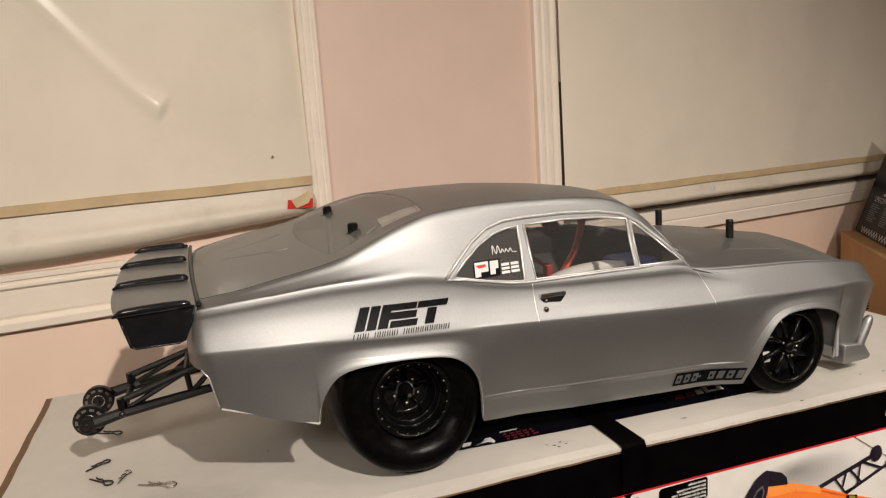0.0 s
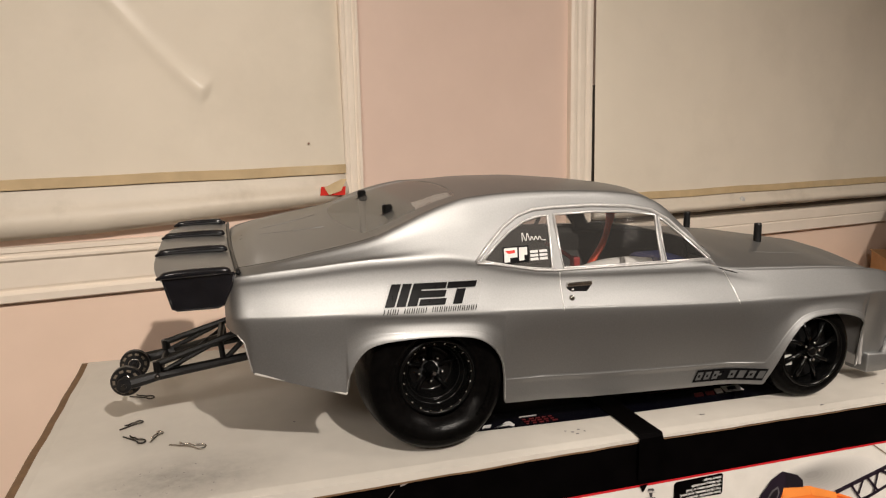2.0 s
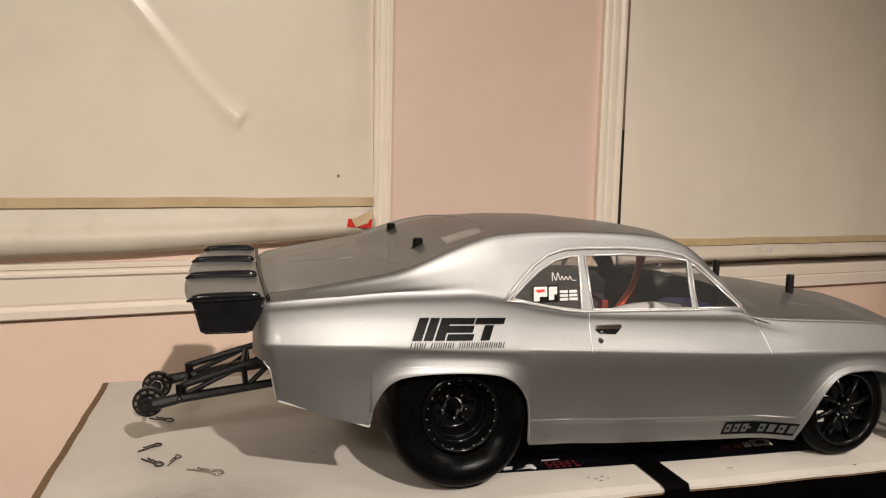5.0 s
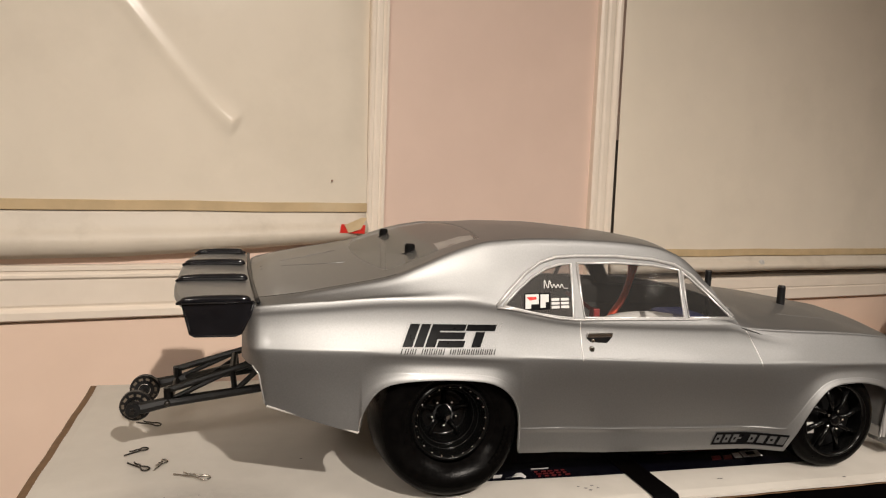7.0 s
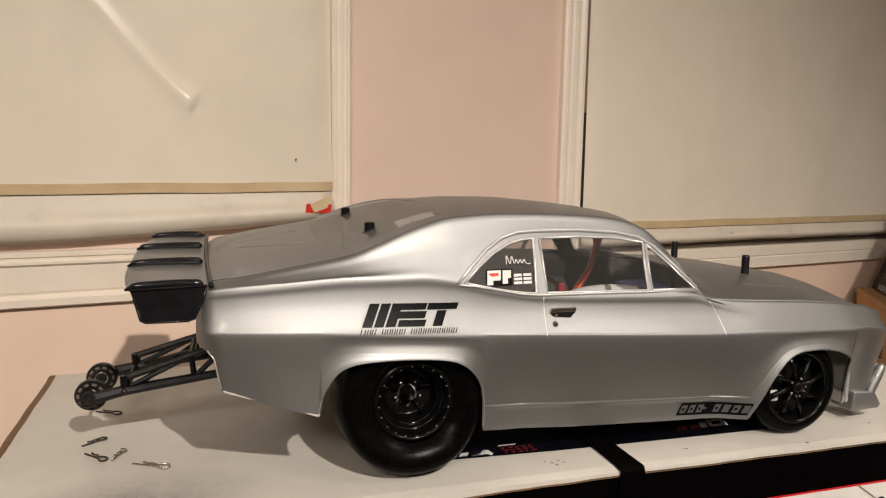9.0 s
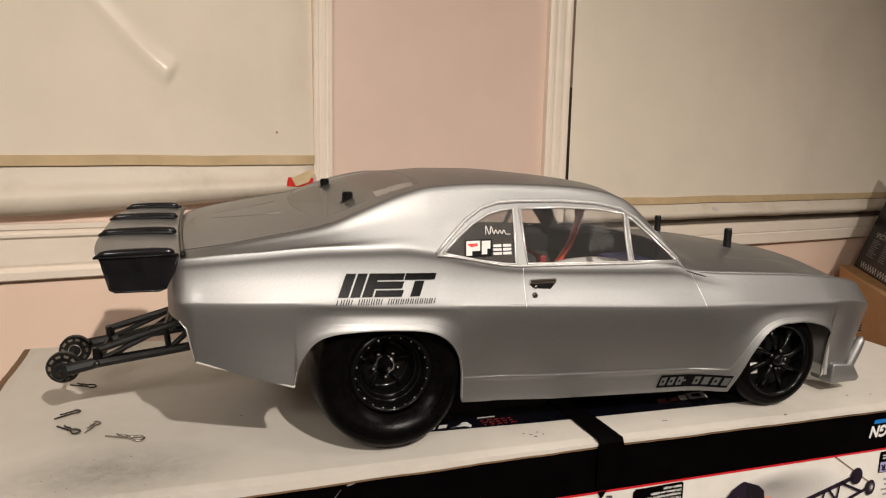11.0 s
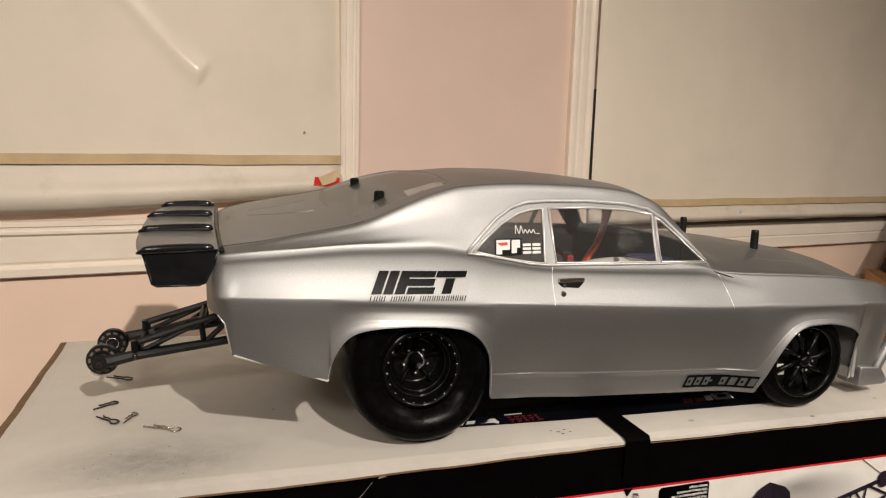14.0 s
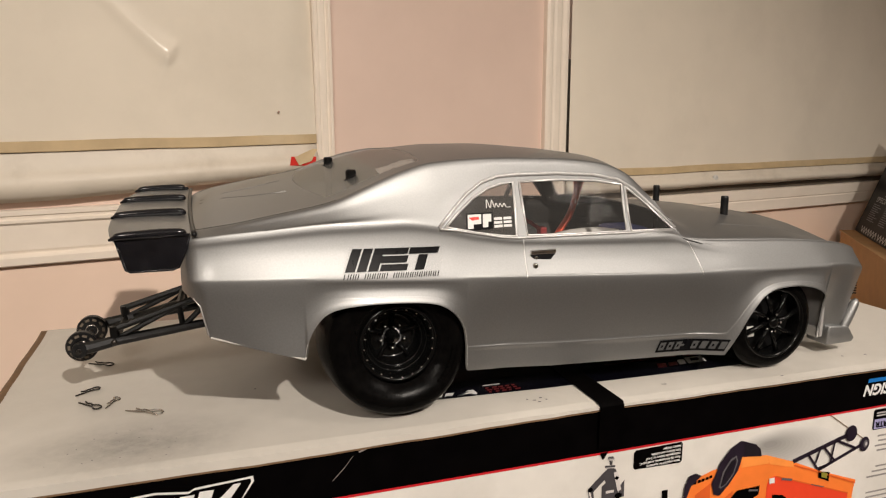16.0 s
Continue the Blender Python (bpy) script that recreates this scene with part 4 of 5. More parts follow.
for xa, xb, p, q in zip(stations, stations[1:], rings, rings[1:]):
    for i in range(count - 1):
        f = bm.faces.new((p[i], q[i], q[i + 1], p[i + 1]))
        f.smooth = True
for ring, flip in ((rings[0], False), (rings[-1], True)):
    for i in range(count // 2):
        quad = [ring[i], ring[i + 1], ring[count - 2 - i], ring[count - 1 - i]]
        quad = list(dict.fromkeys(quad))
        if len(quad) > 2:
            bm.faces.new(quad[::-1] if flip else quad)
bmesh.ops.recalc_face_normals(bm, faces=bm.faces)
if sum(f.normal.z * f.calc_area() for f in bm.faces if f.calc_center_median().z > 0.15) < 0:
    bmesh.ops.reverse_faces(bm, faces=bm.faces)
shell = new("shell", mesh_from("shell", bm, [SILVER, INNER]))
skin = shell.modifiers.new("skin", "SOLIDIFY")
skin.thickness, skin.offset, skin.material_offset, skin.material_offset_rim = 0.0011, -1, 1, 0

QUARTER = [(0.0335, 0.1346), (0.0450, 0.1438), (0.0575, 0.1524), (0.0705, 0.1588), (0.0815, 0.1614), (0.0913, 0.1622), (0.0898, 0.1420), (0.0880, 0.1250), (0.0760, 0.1260), (0.0580, 0.1290), (0.0440, 0.1322)]
DOOR = [(0.0966, 0.1624), (0.1300, 0.1626), (0.1620, 0.1608), (0.1862, 0.1572), (0.1838, 0.1420), (0.1808, 0.1232), (0.1450, 0.1238), (0.0970, 0.1248), (0.0968, 0.1420)]
VENT = [(0.1892, 0.1552), (0.1935, 0.1522), (0.2080, 0.1400), (0.2245, 0.1222), (0.1850, 0.1232), (0.1872, 0.1400)]


def prism(poly, y0, y1):
    bm = bmesh.new()
    a, b = [bm.verts.new((x, y0, z)) for x, z in poly], [bm.verts.new((x, y1, z)) for x, z in poly]
    bm.faces.new(a), bm.faces.new(b[::-1])
    for i in range(len(poly)):
        j = (i + 1) % len(poly)
        bm.faces.new((a[j], a[i], b[i], b[j]))
    bmesh.ops.recalc_face_normals(bm, faces=bm.faces)
    return bm


cutters = [new("cutter", mesh_from("cutter", prism(poly, -0.2, 0.2), SILVER)) for poly in (QUARTER, DOOR, VENT)]
# windscreen opening: straight sides beside the pillars, a bowed base
def screen_at(u, v):
    """Plan of the windscreen: u from the roof down, v from one side to the other."""
    top, foot = Vector((0.2115, 0.0850 * v)), Vector((0.2530 - 0.0170 * v * v, 0.1030 * v))
    return top.lerp(foot, u)


outline = [screen_at(0, v) for v in np.linspace(-1, 1, 9)] + [screen_at(1, v) for v in np.linspace(1, -1, 17)]
bm = bmesh.new()
a, b = [bm.verts.new((p.x, p.y, 0.100)) for p in outline], [bm.verts.new((p.x, p.y, 0.200)) for p in outline]
bm.faces.new(a[::-1]), bm.faces.new(b)
for i in range(len(outline)):
    j = (i + 1) % len(outline)
    bm.faces.new((a[i], a[j], b[j], b[i]))
bmesh.ops.recalc_face_normals(bm, faces=bm.faces)
cutters.append(new("cutter", mesh_from("cutter", bm, SILVER)))


def rear_at(u, v):
    """Plan of the rear window: u from the boot up to the roof, v from one side to the other."""
    foot, head = Vector((-0.0560 + 0.012 * v * v, 0.0960 * v)), Vector((0.0330 - 0.006 * v * v, 0.0880 * v))
    return foot.lerp(head, u)


rear_rim = [rear_at(0, v) for v in np.linspace(-1, 1, 13)] + [rear_at(1, v) for v in np.linspace(1, -1, 13)]
bm = bmesh.new()
a, b = [bm.verts.new((p.x, p.y, 0.125)) for p in rear_rim], [bm.verts.new((p.x, p.y, 0.210)) for p in rear_rim]
bm.faces.new(a[::-1]), bm.faces.new(b)
for i in range(len(rear_rim)):
    j = (i + 1) % len(rear_rim)
    bm.faces.new((a[i], a[j], b[j], b[i]))
bmesh.ops.recalc_face_normals(bm, faces=bm.faces)
cutters.append(new("cutter", mesh_from("cutter", bm, SILVER)))
for c in cutters:
    cut = shell.modifiers.new("cut", "BOOLEAN")
    cut.operation, cut.solver, cut.object = "DIFFERENCE", "EXACT", c
baked = bpy.data.meshes.new_from_object(shell.evaluated_get(bpy.context.evaluated_depsgraph_get()))
for c in cutters + [shell]:
    bpy.data.objects.remove(c)
bm = bmesh.new()
bm.from_mesh(baked)
for e in bm.edges:
    if len(e.link_faces) == 2:
        e.smooth = e.calc_face_angle(0) < radians(48)
for f in bm.faces:
    f.smooth = True
bm.to_mesh(baked)
bm.free()
body = new("body_shell", baked)
body.parent = car
tagged(body, "silver painted clear-plastic body shell")


def side_point(x, z, out=0.0, side=-1):
    return Vector((x, (side_y(x, z) - out) * (1 if side < 0 else -1), z))


def on_side(name, polys, mat, out, label="", div=5):
    """Thin stickers that follow the flank. Each is a quad of (x, z) corners."""
    bm = bmesh.new()
    for q in polys:
        a, b, c, d = [np.array(p) for p in q]
        grid = []
        for j in range(div + 1):
            v = j / div
            row = []
            for i in range(div + 1):
                u = i / div
                p = (a * (1 - u) + b * u) * (1 - v) + (d * (1 - u) + c * u) * v
                row.append(bm.verts.new(side_point(p[0], p[1], out)))
            grid.append(row)
        for r, s in zip(grid, grid[1:]):
            for i in range(div):
                bm.faces.new((r[i], r[i + 1], s[i + 1], s[i]))
    return part(name, bm, mat, car, label, smooth=True)


def top_z(x, y):
    """Height of the body's upper side at x and half width y."""
    line = section_line(x)
    for p, q in zip(line, line[1:]):
        if p[0] <= abs(y) <= q[0] + 1e-9 and q[0] > p[0]:
            return float(p[1] + (q[1] - p[1]) * (abs(y) - p[0]) / (q[0] - p[0]))
    return float(line[0][1])


bm = bmesh.new()
rows = []
for u in np.linspace(0, 1, 9):
    plan = [screen_at(u, v) for v in np.linspace(-1, 1, 17)]
    rows.append([bm.verts.new((p.x, p.y, top_z(p.x, p.y) - 0.0008)) for p in plan])
for p, q in zip(rows, rows[1:]):
    for i in range(16):
        bm.faces.new((p[i], p[i + 1], q[i + 1], q[i]))
pane = part("windscreen", bm, GLASS, car, "clear plastic windscreen", smooth=True)
pane.visible_shadow = False
for sy in (-1, 1):
    plan = [screen_at(u, sy) for u in np.linspace(0.04, 1, 12)]
    part("screen_trim", tube_bm([(p.x, p.y, top_z(p.x, p.y) + 0.0002) for p in plan], 0.0007, 6), SILVER, car, smooth=True)
# hazy rear window; crinkled pale sheet paints a light patch behind its upper corner
bm = bmesh.new()
rows = []
for u in np.linspace(0, 1, 25):
    plan = [rear_at(u, v) for v in np.linspace(-1, 1, 25)]
    rows.append([bm.verts.new((p.x, p.y, top_z(p.x, p.y) + lean(p.x, p.y, 0.16) - 0.0003)) for p in plan])
for p, q in zip(rows, rows[1:]):
    for i in range(24):
        bm.faces.new((p[i], q[i], q[i + 1], p[i + 1]))
pane = part("rear_window", bm, REAR_GLASS, car, "hazy clear plastic rear window", smooth=True)
pane.visible_shadow = False
bm = bmesh.new()
rows = []
for i in range(13):
    row = []
    for j in range(9):
        x, y = -0.0020 + 0.0300 * i / 12 + 0.004 * j / 8, -0.0870 + 0.040 * j / 8
        fold = 0.0007 * abs(math.sin(i * 1.9 + j * 0.8)) + 0.0008 * noise.noise((i * 0.6, j * 0.7, 2.0))
        row.append(bm.verts.new((x, y, top_z(x, y) + lean(x, y, 0.16) - 0.0035 - fold)))
    rows.append(row)
for p, q in zip(rows, rows[1:]):
    for j in range(8):
        bm.faces.new((p[j], q[j], q[j + 1], p[j + 1]))
part("light_patch", bm, LIGHT_PATCH, car, "crinkled pale sheet that paints a patch of light inside the rear window", smooth=True)
# window panes and bright frames on both flanks
for side in (-1, 1):
    for poly, nm in ((QUARTER, "quarter_window"), (DOOR, "door_window"), (VENT, "vent_window")):
        bm = bmesh.new()
        bm.faces.new([bm.verts.new(side_point(x, z, -0.0008, side)) for x, z in poly])
        bmesh.ops.triangulate(bm, faces=bm.faces)
        pane = part(nm, bm, QUARTER_GLASS if poly is QUARTER else GLASS, car, "clear plastic window")
        pane.visible_shadow = False
    outer = [(0.0285, 0.1345), (0.0400, 0.1448), (0.0530, 0.1555), (0.0660, 0.1632), (0.0790, 0.1668), (0.0950, 0.1676), (0.1300, 0.1674), (0.1620, 0.1652), (0.1830, 0.1612), (0.1970, 0.1534), (0.2120, 0.1400), (0.2262, 0.1230)]
    part("drip_rail", tube_bm([side_point(x, z, 0.0004, side) for x, z in outer], 0.0013, 8), TRIM, car, "bright drip rail", smooth=True)
    for poly in (QUARTER, DOOR, VENT):
        loop = poly + [poly[0]]
        part("window_frame", tube_bm([side_point(x, z, 0.0002, side) for x, z in loop], 0.0010, 6), TRIM, car, "thin bright window frame", smooth=True)
    sill = [(0.0290, 0.1335), (0.0400, 0.1322), (0.0580, 0.1286), (0.0760, 0.1250), (0.0900, 0.1236), (0.1300, 0.1230), (0.1875, 0.1220), (0.2265, 0.1213)]
    part("window_sill", tube_bm([side_point(x, z, 0.0002, side) for x, z in sill], 0.0010, 6), TRIM, car, "bright sill moulding", smooth=True)
    seam = smooth_line([(0.0935, 0.1225), (0.0932, 0.112), (0.0925, 0.100), (0.0922, 0.096)], 4)
    part("door_seam", tube_bm([side_point(x, z, 0.0000, side) for x, z in seam], 0.00035, 6), TRIM, car, smooth=True)
    seam = smooth_line([(0.2335, 0.1138), (0.2372, 0.1075), (0.2405, 0.0985), (0.2420, 0.0880)], 5)
    part("door_seam", tube_bm([side_point(x, z, 0.0000, side) for x, z in seam], 0.00035, 6), TRIM, car, smooth=True)
    edge = [(x, z + 0.0004) for x, z in BOTTOM if -0.1395 < x < -0.1252]
    part("tail_edge", tube_bm([side_point(x, z, -0.0002, side) for x, z in edge], 0.0006, 6), TRIM, car, "thin bright tail edge", smooth=True)
    edge = [(x, z + 0.0006) for x, z in BOTTOM if -0.126 < x < -0.0660]
    part("skirt_edge", tube_bm([side_point(x, z, -0.0001, side) for x, z in edge], 0.0008, 6), CUT_EDGE, car, "pale trimmed lower edge", smooth=True)
    lip = [(x, z + 0.0004) for x, z in BOTTOM if -0.0665 < x < 0.0478]
    part("arch_lip", tube_bm([side_point(x, z + 0.0006, -0.0005, side) for x, z in lip], 0.0005, 6), TRIM, car, "thin bright edge of the wheel arch", smooth=True)
    lip = [(x, z + 0.0004) for x, z in BOTTOM if 0.2712 <= x < 0.371]
    part("arch_lip", tube_bm([side_point(x, z + 0.0003, -0.0004, side) for x, z in lip], 0.0006, 6), SILVER, car, smooth=True)
    # chrome handle and lock
    hp = side_point(0.1075, 0.1115, 0, side)
    handle = part("door_handle", box_bm(-0.0100, 0.0100, -0.0016, 0.0016, -0.0002, 0.0032, 0.0008), CHROME, car, "chrome door handle", smooth=False, m=pose(hp.x, hp.y + side * 0.0012, hp.z))
    bm = box_bm(-0.0100, 0.0095, -0.0007, 0.0007, -0.0060, 0.0000, 0.0005)
    for v in bm.verts:
        if v.co.z < -0.003:
            v.co.x *= 0.55
    part("recess", bm, BLACK_MATT, handle, "dark recess")
    part("button", lathe_bm([(0.0, -0.0014), (0.0011, -0.0014), (0.0014, -0.0008), (0.0014, 0.0006)], 14), CHROME, handle, smooth=True, m=pose(-0.0055, side * 0.0002, -0.0024, 0, 0, 0 if side < 0 else 180))
    lp = side_point(0.1002, 0.1035, 0, side)
    part("door_lock", lathe_bm([(0.0, -0.0011), (0.0010, -0.0014), (0.0019, -0.0010), (0.0022, 0.0006)], 16), CHROME, car, "small round lock", smooth=True, m=pose(lp.x, lp.y, lp.z, 0, 0, 0 if side < 0 else 180))

# stickers on the flank: plain slanted shapes
def st(x0, x1, z0, z1, lean=0.35):
    h = z1 - z0
    return [(x0, z0), (x1, z0), (x1 + lean * h, z1), (x0 + lean * h, z1)]


def tilt_mark(polys, x0, z0, slope):
    return [[(x, z + slope * (x - x0)) for x, z in q] for q in polys]


MX, MZ, SL = -0.0388, 0.1094, -0.030
# three bold slanted blocks, each with a slot
HM = 0.0146
mark = [[st(0.0, 0.0066, 0, HM, 0.42), st(0.0078, 0.0142, 0, HM, 0.42), st(0.0154, 0.0222, 0, HM, 0.42)],
        [st(0.0234, 0.0420, 0, 0.0041, 0.42), st(0.0234, 0.0425, 0.0051, 0.0095, 0.42), st(0.0234, 0.0436, 0.0105, HM, 0.42)],
        [st(0.0444, 0.0655, 0.0105, HM, 0.42), st(0.0476, 0.0542, 0, 0.0098, 0.42)]]
on_side("sticker_border", tilt_mark([[(x + MX, z + MZ) for x, z in st(-0.0018, 0.0658, -0.0012, HM + 0.0012)]], MX, 0, SL), DECAL_CLEAR, 0.0005, "clear sticker border", 12)
for block in mark:
    on_side("sticker", tilt_mark([[(x + MX, z + MZ) for x, z in q] for q in block], MX, 0, SL), DECAL_BLACK, 0.0008, "black slanted sponsor sticker block", 6)
for k, wd in enumerate((3.2, 2.4, 2.4, 0, 2.4, 2.4, 2.4, 2.4, 2.4, 0, 2.4, 2.4, 2.4, 2.4, 2.4, 2.4, 2.4, 2.4, 2.4, 2.6)):
    x = -0.0015 + 0.00325 * k + (0.0010 if k else 0)
    for u in (x, x + wd * 0.001 - 0.0006) if wd else ():
        on_side("sticker_stroke", tilt_mark([[(px + MX, pz + MZ + 0.0004) for px, pz in st(u, u + 0.0006, -0.0050, -0.0016)]], MX, 0, SL), DECAL_BLACK, 0.0010, "", 2)
# tyre maker's sticker low on the sill
PX, PZ, PS = 0.2100, 0.0234, -0.040
on_side("sill_sticker", tilt_mark([st(PX, PX + 0.0600, PZ, PZ + 0.0100, 0.45)], PX, 0, PS), DECAL_BLACK, 0.0005, "black sill sticker", 10)
bits = [st(PX + 0.0022 + 0.0075 * k, PX + 0.0022 + 0.0075 * k + 0.0052, PZ + 0.0018, PZ + 0.0082, 0.45) for k in range(8) if k != 3] + [st(PX + 0.0235, PX + 0.0265, PZ + 0.0044, PZ + 0.0060, 0.45)]
for q in tilt_mark(bits, PX, 0, PS):
    on_side("sill_sticker_shape", [q], SILL_GREY, 0.0008, "grey block on the sill sticker", 3)
on_side("sill_sticker_gap", tilt_mark([st(PX + 0.0044 + 0.0075 * k, PX + 0.0044 + 0.0075 * k + 0.0018, PZ + 0.0040, PZ + 0.0060, 0.45) for k in (0, 1, 2, 4, 6)], PX, 0, PS), DECAL_BLACK, 0.0011, "", 2)
# stickers on the quarter window
on_side("window_sticker_ground", [st(0.0494, 0.0700, 0.1314, 0.1424, 0.15)], DECAL_BLACK, 0.0002, "black sticker ground", 2)
for q in (st(0.0502, 0.0548, 0.1322, 0.1416, 0.15), st(0.0548, 0.0612, 0.1350, 0.1416, 0.15), st(0.0622, 0.0664, 0.1326, 0.1414, 0.15), st(0.0654, 0.0694, 0.1362, 0.1414, 0.15)):
    on_side("window_sticker", [q], DECAL_WHITE, 0.0005, "white sticker block", 2)
on_side("red_flash", [[(0.0520, 0.1398), (0.0545, 0.1376), (0.0600, 0.1382), (0.0598, 0.1400)]], DECAL_RED, 0.0007, "red flash", 2)
for ox in (0.0712, 0.0788):
    on_side("window_sticker", [st(ox, ox + 0.0066, 0.1318, 0.1336, 0.1), st(ox + 0.0003, ox + 0.0068, 0.1344, 0.1361, 0.1), st(ox + 0.0006, ox + 0.0070, 0.1369, 0.1387, 0.1)], DECAL_WHITE, 0.0004, "white sticker bar", 2)
script = smooth_line([(0.0652, 0.1464), (0.0662, 0.1522), (0.0682, 0.1466), (0.0702, 0.1518), (0.0716, 0.1468), (0.0734, 0.1494), (0.0748, 0.1468), (0.0766, 0.1492), (0.0780, 0.1468), (0.0798, 0.1492), (0.0812, 0.1466), (0.0845, 0.1464)], 5)
part("window_script", tube_bm([side_point(x + 0.0020, z - 0.0012, 0.0003) for x, z in script], 0.0004, 5), DECAL_WHITE, car, "white handwritten wavy line", smooth=True)

# posts on the bonnet and in the rear window
for sy in (-0.0535, 0.0535):
    zh = top_z(0.3265, 0.0535) - 0.0060
    part("body_post", lathe_bm([(0.0, 0.0), (0.0031, 0.0), (0.0034, 0.0005), (0.0034, 0.0215), (0.0028, 0.0228), (0.0, 0.0229)], 20), BLACK_MATT, car, "black round body post", smooth=False, m=pose(0.3265, sy, zh, 90, 0, 0) @ pose(0, 0, 0, 0, 0, 0))
    zr = top_z(-0.0195, 0.0588) + lean(-0.0195, sy * 1.1, 0.16)
    part("rear_post", lathe_bm([(0.0, -0.0068), (0.0030, -0.0066), (0.0040, -0.0054), (0.0040, 0.006)], 20), SPOKE_BLACK, car, "black post tip through the rear window", smooth=False, m=pose(-0.0195, sy * 1.12, zr - 0.0012, -90, 0, 0))
    part("post_hole", lathe_bm([(0.0036, -0.0004), (0.0052, -0.0006), (0.0056, 0.0)], 20), BLACK_GLOSS, car, "dark cut hole", m=pose(-0.0205, sy * 1.12, zr - 0.0002, 0, -24, 0) @ pose(0, 0, 0, -90, 0, 0))

# bonnet bulge and boot creases
for sy in (-1, 1):
    line = [(-0.130, 0.008), (-0.112, 0.015), (-0.095, 0.023), (-0.078, 0.031), (-0.066, 0.037)]
    part("boot_crease", tube_bm([(x, sy * y, top_z(x, y) + lean(x, sy * y, 0.15) - 0.0002) for x, y in line], 0.0006, 6), SILVER, car, smooth=True)
    line = [(x, y_edge(x) * 0.985) for x in np.linspace(-0.134, -0.040, 24)]
    part("boot_seam", tube_bm([(x, sy * y, top_z(x, y) + lean(x, sy * y, 0.15)) for x, y in line], 0.0003, 6), INNER, car, smooth=True)
    line = [(x, 0.72 * y_edge(x)) for x in np.linspace(0.292, 0.398, 20)]
    part("bonnet_crease", tube_bm([(x, sy * y, top_z(x, y) - 0.0002) for x, y in line], 0.0004, 6), SILVER, car, smooth=True)

# spoiler with black fences
spoiler = part("spoiler", bmesh.new(), SILVER, car, "silver rear spoiler panel with black fences")
SPAN = 0.1225


def spoiler_z(y):
    return 0.1402 + 0.024 * y - 0.0012 * (y / SPAN) ** 2


bm = bmesh.new()
ny, rows = 40, []
for j in range(ny + 1):
    y = -SPAN + 2 * SPAN * j / ny
    u = abs(y) / SPAN
    crown = spoiler_z(y)
    # panel sheared so that its far end fits the camera's view
    view_shift = -0.045 * (y + SPAN)
    back = -0.1865 + 0.0105 * u ** 4 + view_shift
    front = -0.1345 + 0.002 * u ** 2 + view_shift
    top = [(front, crown - 0.0004), (front - 0.015, crown + 0.0004), (back + 0.012, crown + 0.0004), (back + 0.002, crown - 0.0004), (back, crown - 0.0018)]
    rows.append([bm.verts.new((x, y, z)) for x, z in top] + [bm.verts.new((x, y, z - 0.0014)) for x, z in top[::-1]])
for p, q in zip(rows, rows[1:]):
    n = len(p)
    for i in range(n):
        k = (i + 1) % n
        bm.faces.new((p[i], p[k], q[k], q[i]))
bm.faces.new(rows[0][::-1]), bm.faces.new(rows[-1])
bmesh.ops.recalc_face_normals(bm, faces=bm.faces)
bm.to_mesh(spoiler.data)
bm.free()
for y, far in ((-0.1200, 0.003), (-0.040, 0.0085), (0.040, 0.0085), (0.1200, 0.002)):
    z, k = spoiler_z(y) - 0.0006, -0.045 * (y + SPAN) - 0.001
    spine = [(-0.1350 + k, y, z + 0.0012), (-0.1366 + k, y, z + 0.0026), (-0.1400 + k, y, z + 0.0031), (-0.155 + k, y, z + 0.0031), (-0.1700 + k - far, y, z + 0.0024), (-0.1735 + k - far, y, z + 0.0014), (-0.1770 + k - far, y, z + 0.0002)]
    part("fence", tube_bm(smooth_line(spine, 3), [float(r[0]) for r in smooth_line([(0.0010,), (0.0025,), (0.0030,), (0.0030,), (0.0026,), (0.0018,), (0.0007,)], 3)], 10), BLACK_GLOSS, spoiler, "glossy black fence", smooth=True)
for sy in (-1, 1):
    bm = bmesh.new()
    y = sy * (SPAN + 0.0008)
    dz = spoiler_z(y) - spoiler_z(-SPAN)
    outline = [(x - 0.045 * (y + SPAN), z + dz) for x, z in ((-0.1335, 0.1378), (-0.1775, 0.1362), (-0.1752, 0.1290), (-0.1722, 0.1172), (-0.1695, 0.1158), (-0.1450, 0.1158), (-0.1413, 0.1172), (-0.1358, 0.1290))]
    a, b = [bm.verts.new((x, y, z)) for x, z in outline], [bm.verts.new((x * 0.999 - 0.0003, y - sy * 0.0016, z)) for x, z in outline]
    bm.faces.new(a), bm.faces.new(b[::-1])
    for i in range(len(outline)):
        k = (i + 1) % len(outline)
        bm.faces.new((a[k], a[i], b[i], b[k]))
    bmesh.ops.recalc_face_normals(bm, faces=bm.faces)
    part("end_plate", bm, BLACK_GLOSS, spoiler, "glossy black end plate")
    part("plate_edge", tube_bm([(x, y + sy * 0.0004, z) for x, z in outline + [outline[0]]], 0.0008, 6), BLACK_GLOSS, spoiler, smooth=True)
part("gap_line", tube_bm([(-0.1328 + 0.002 * (y / SPAN) ** 2 - 0.045 * (y + SPAN), y, spoiler_z(y) + 0.0004) for y in np.linspace(-SPAN + 0.003, SPAN - 0.003, 24)], 0.0015, 6), BLACK_MATT, spoiler, "black joint", smooth=True)
grille = part("grille", box_bm(0.4285, 0.4345, -0.104, 0.104, 0.048, 0.068, 0.0006), BLACK_MATT, car, "dark front grille with a row of teeth")
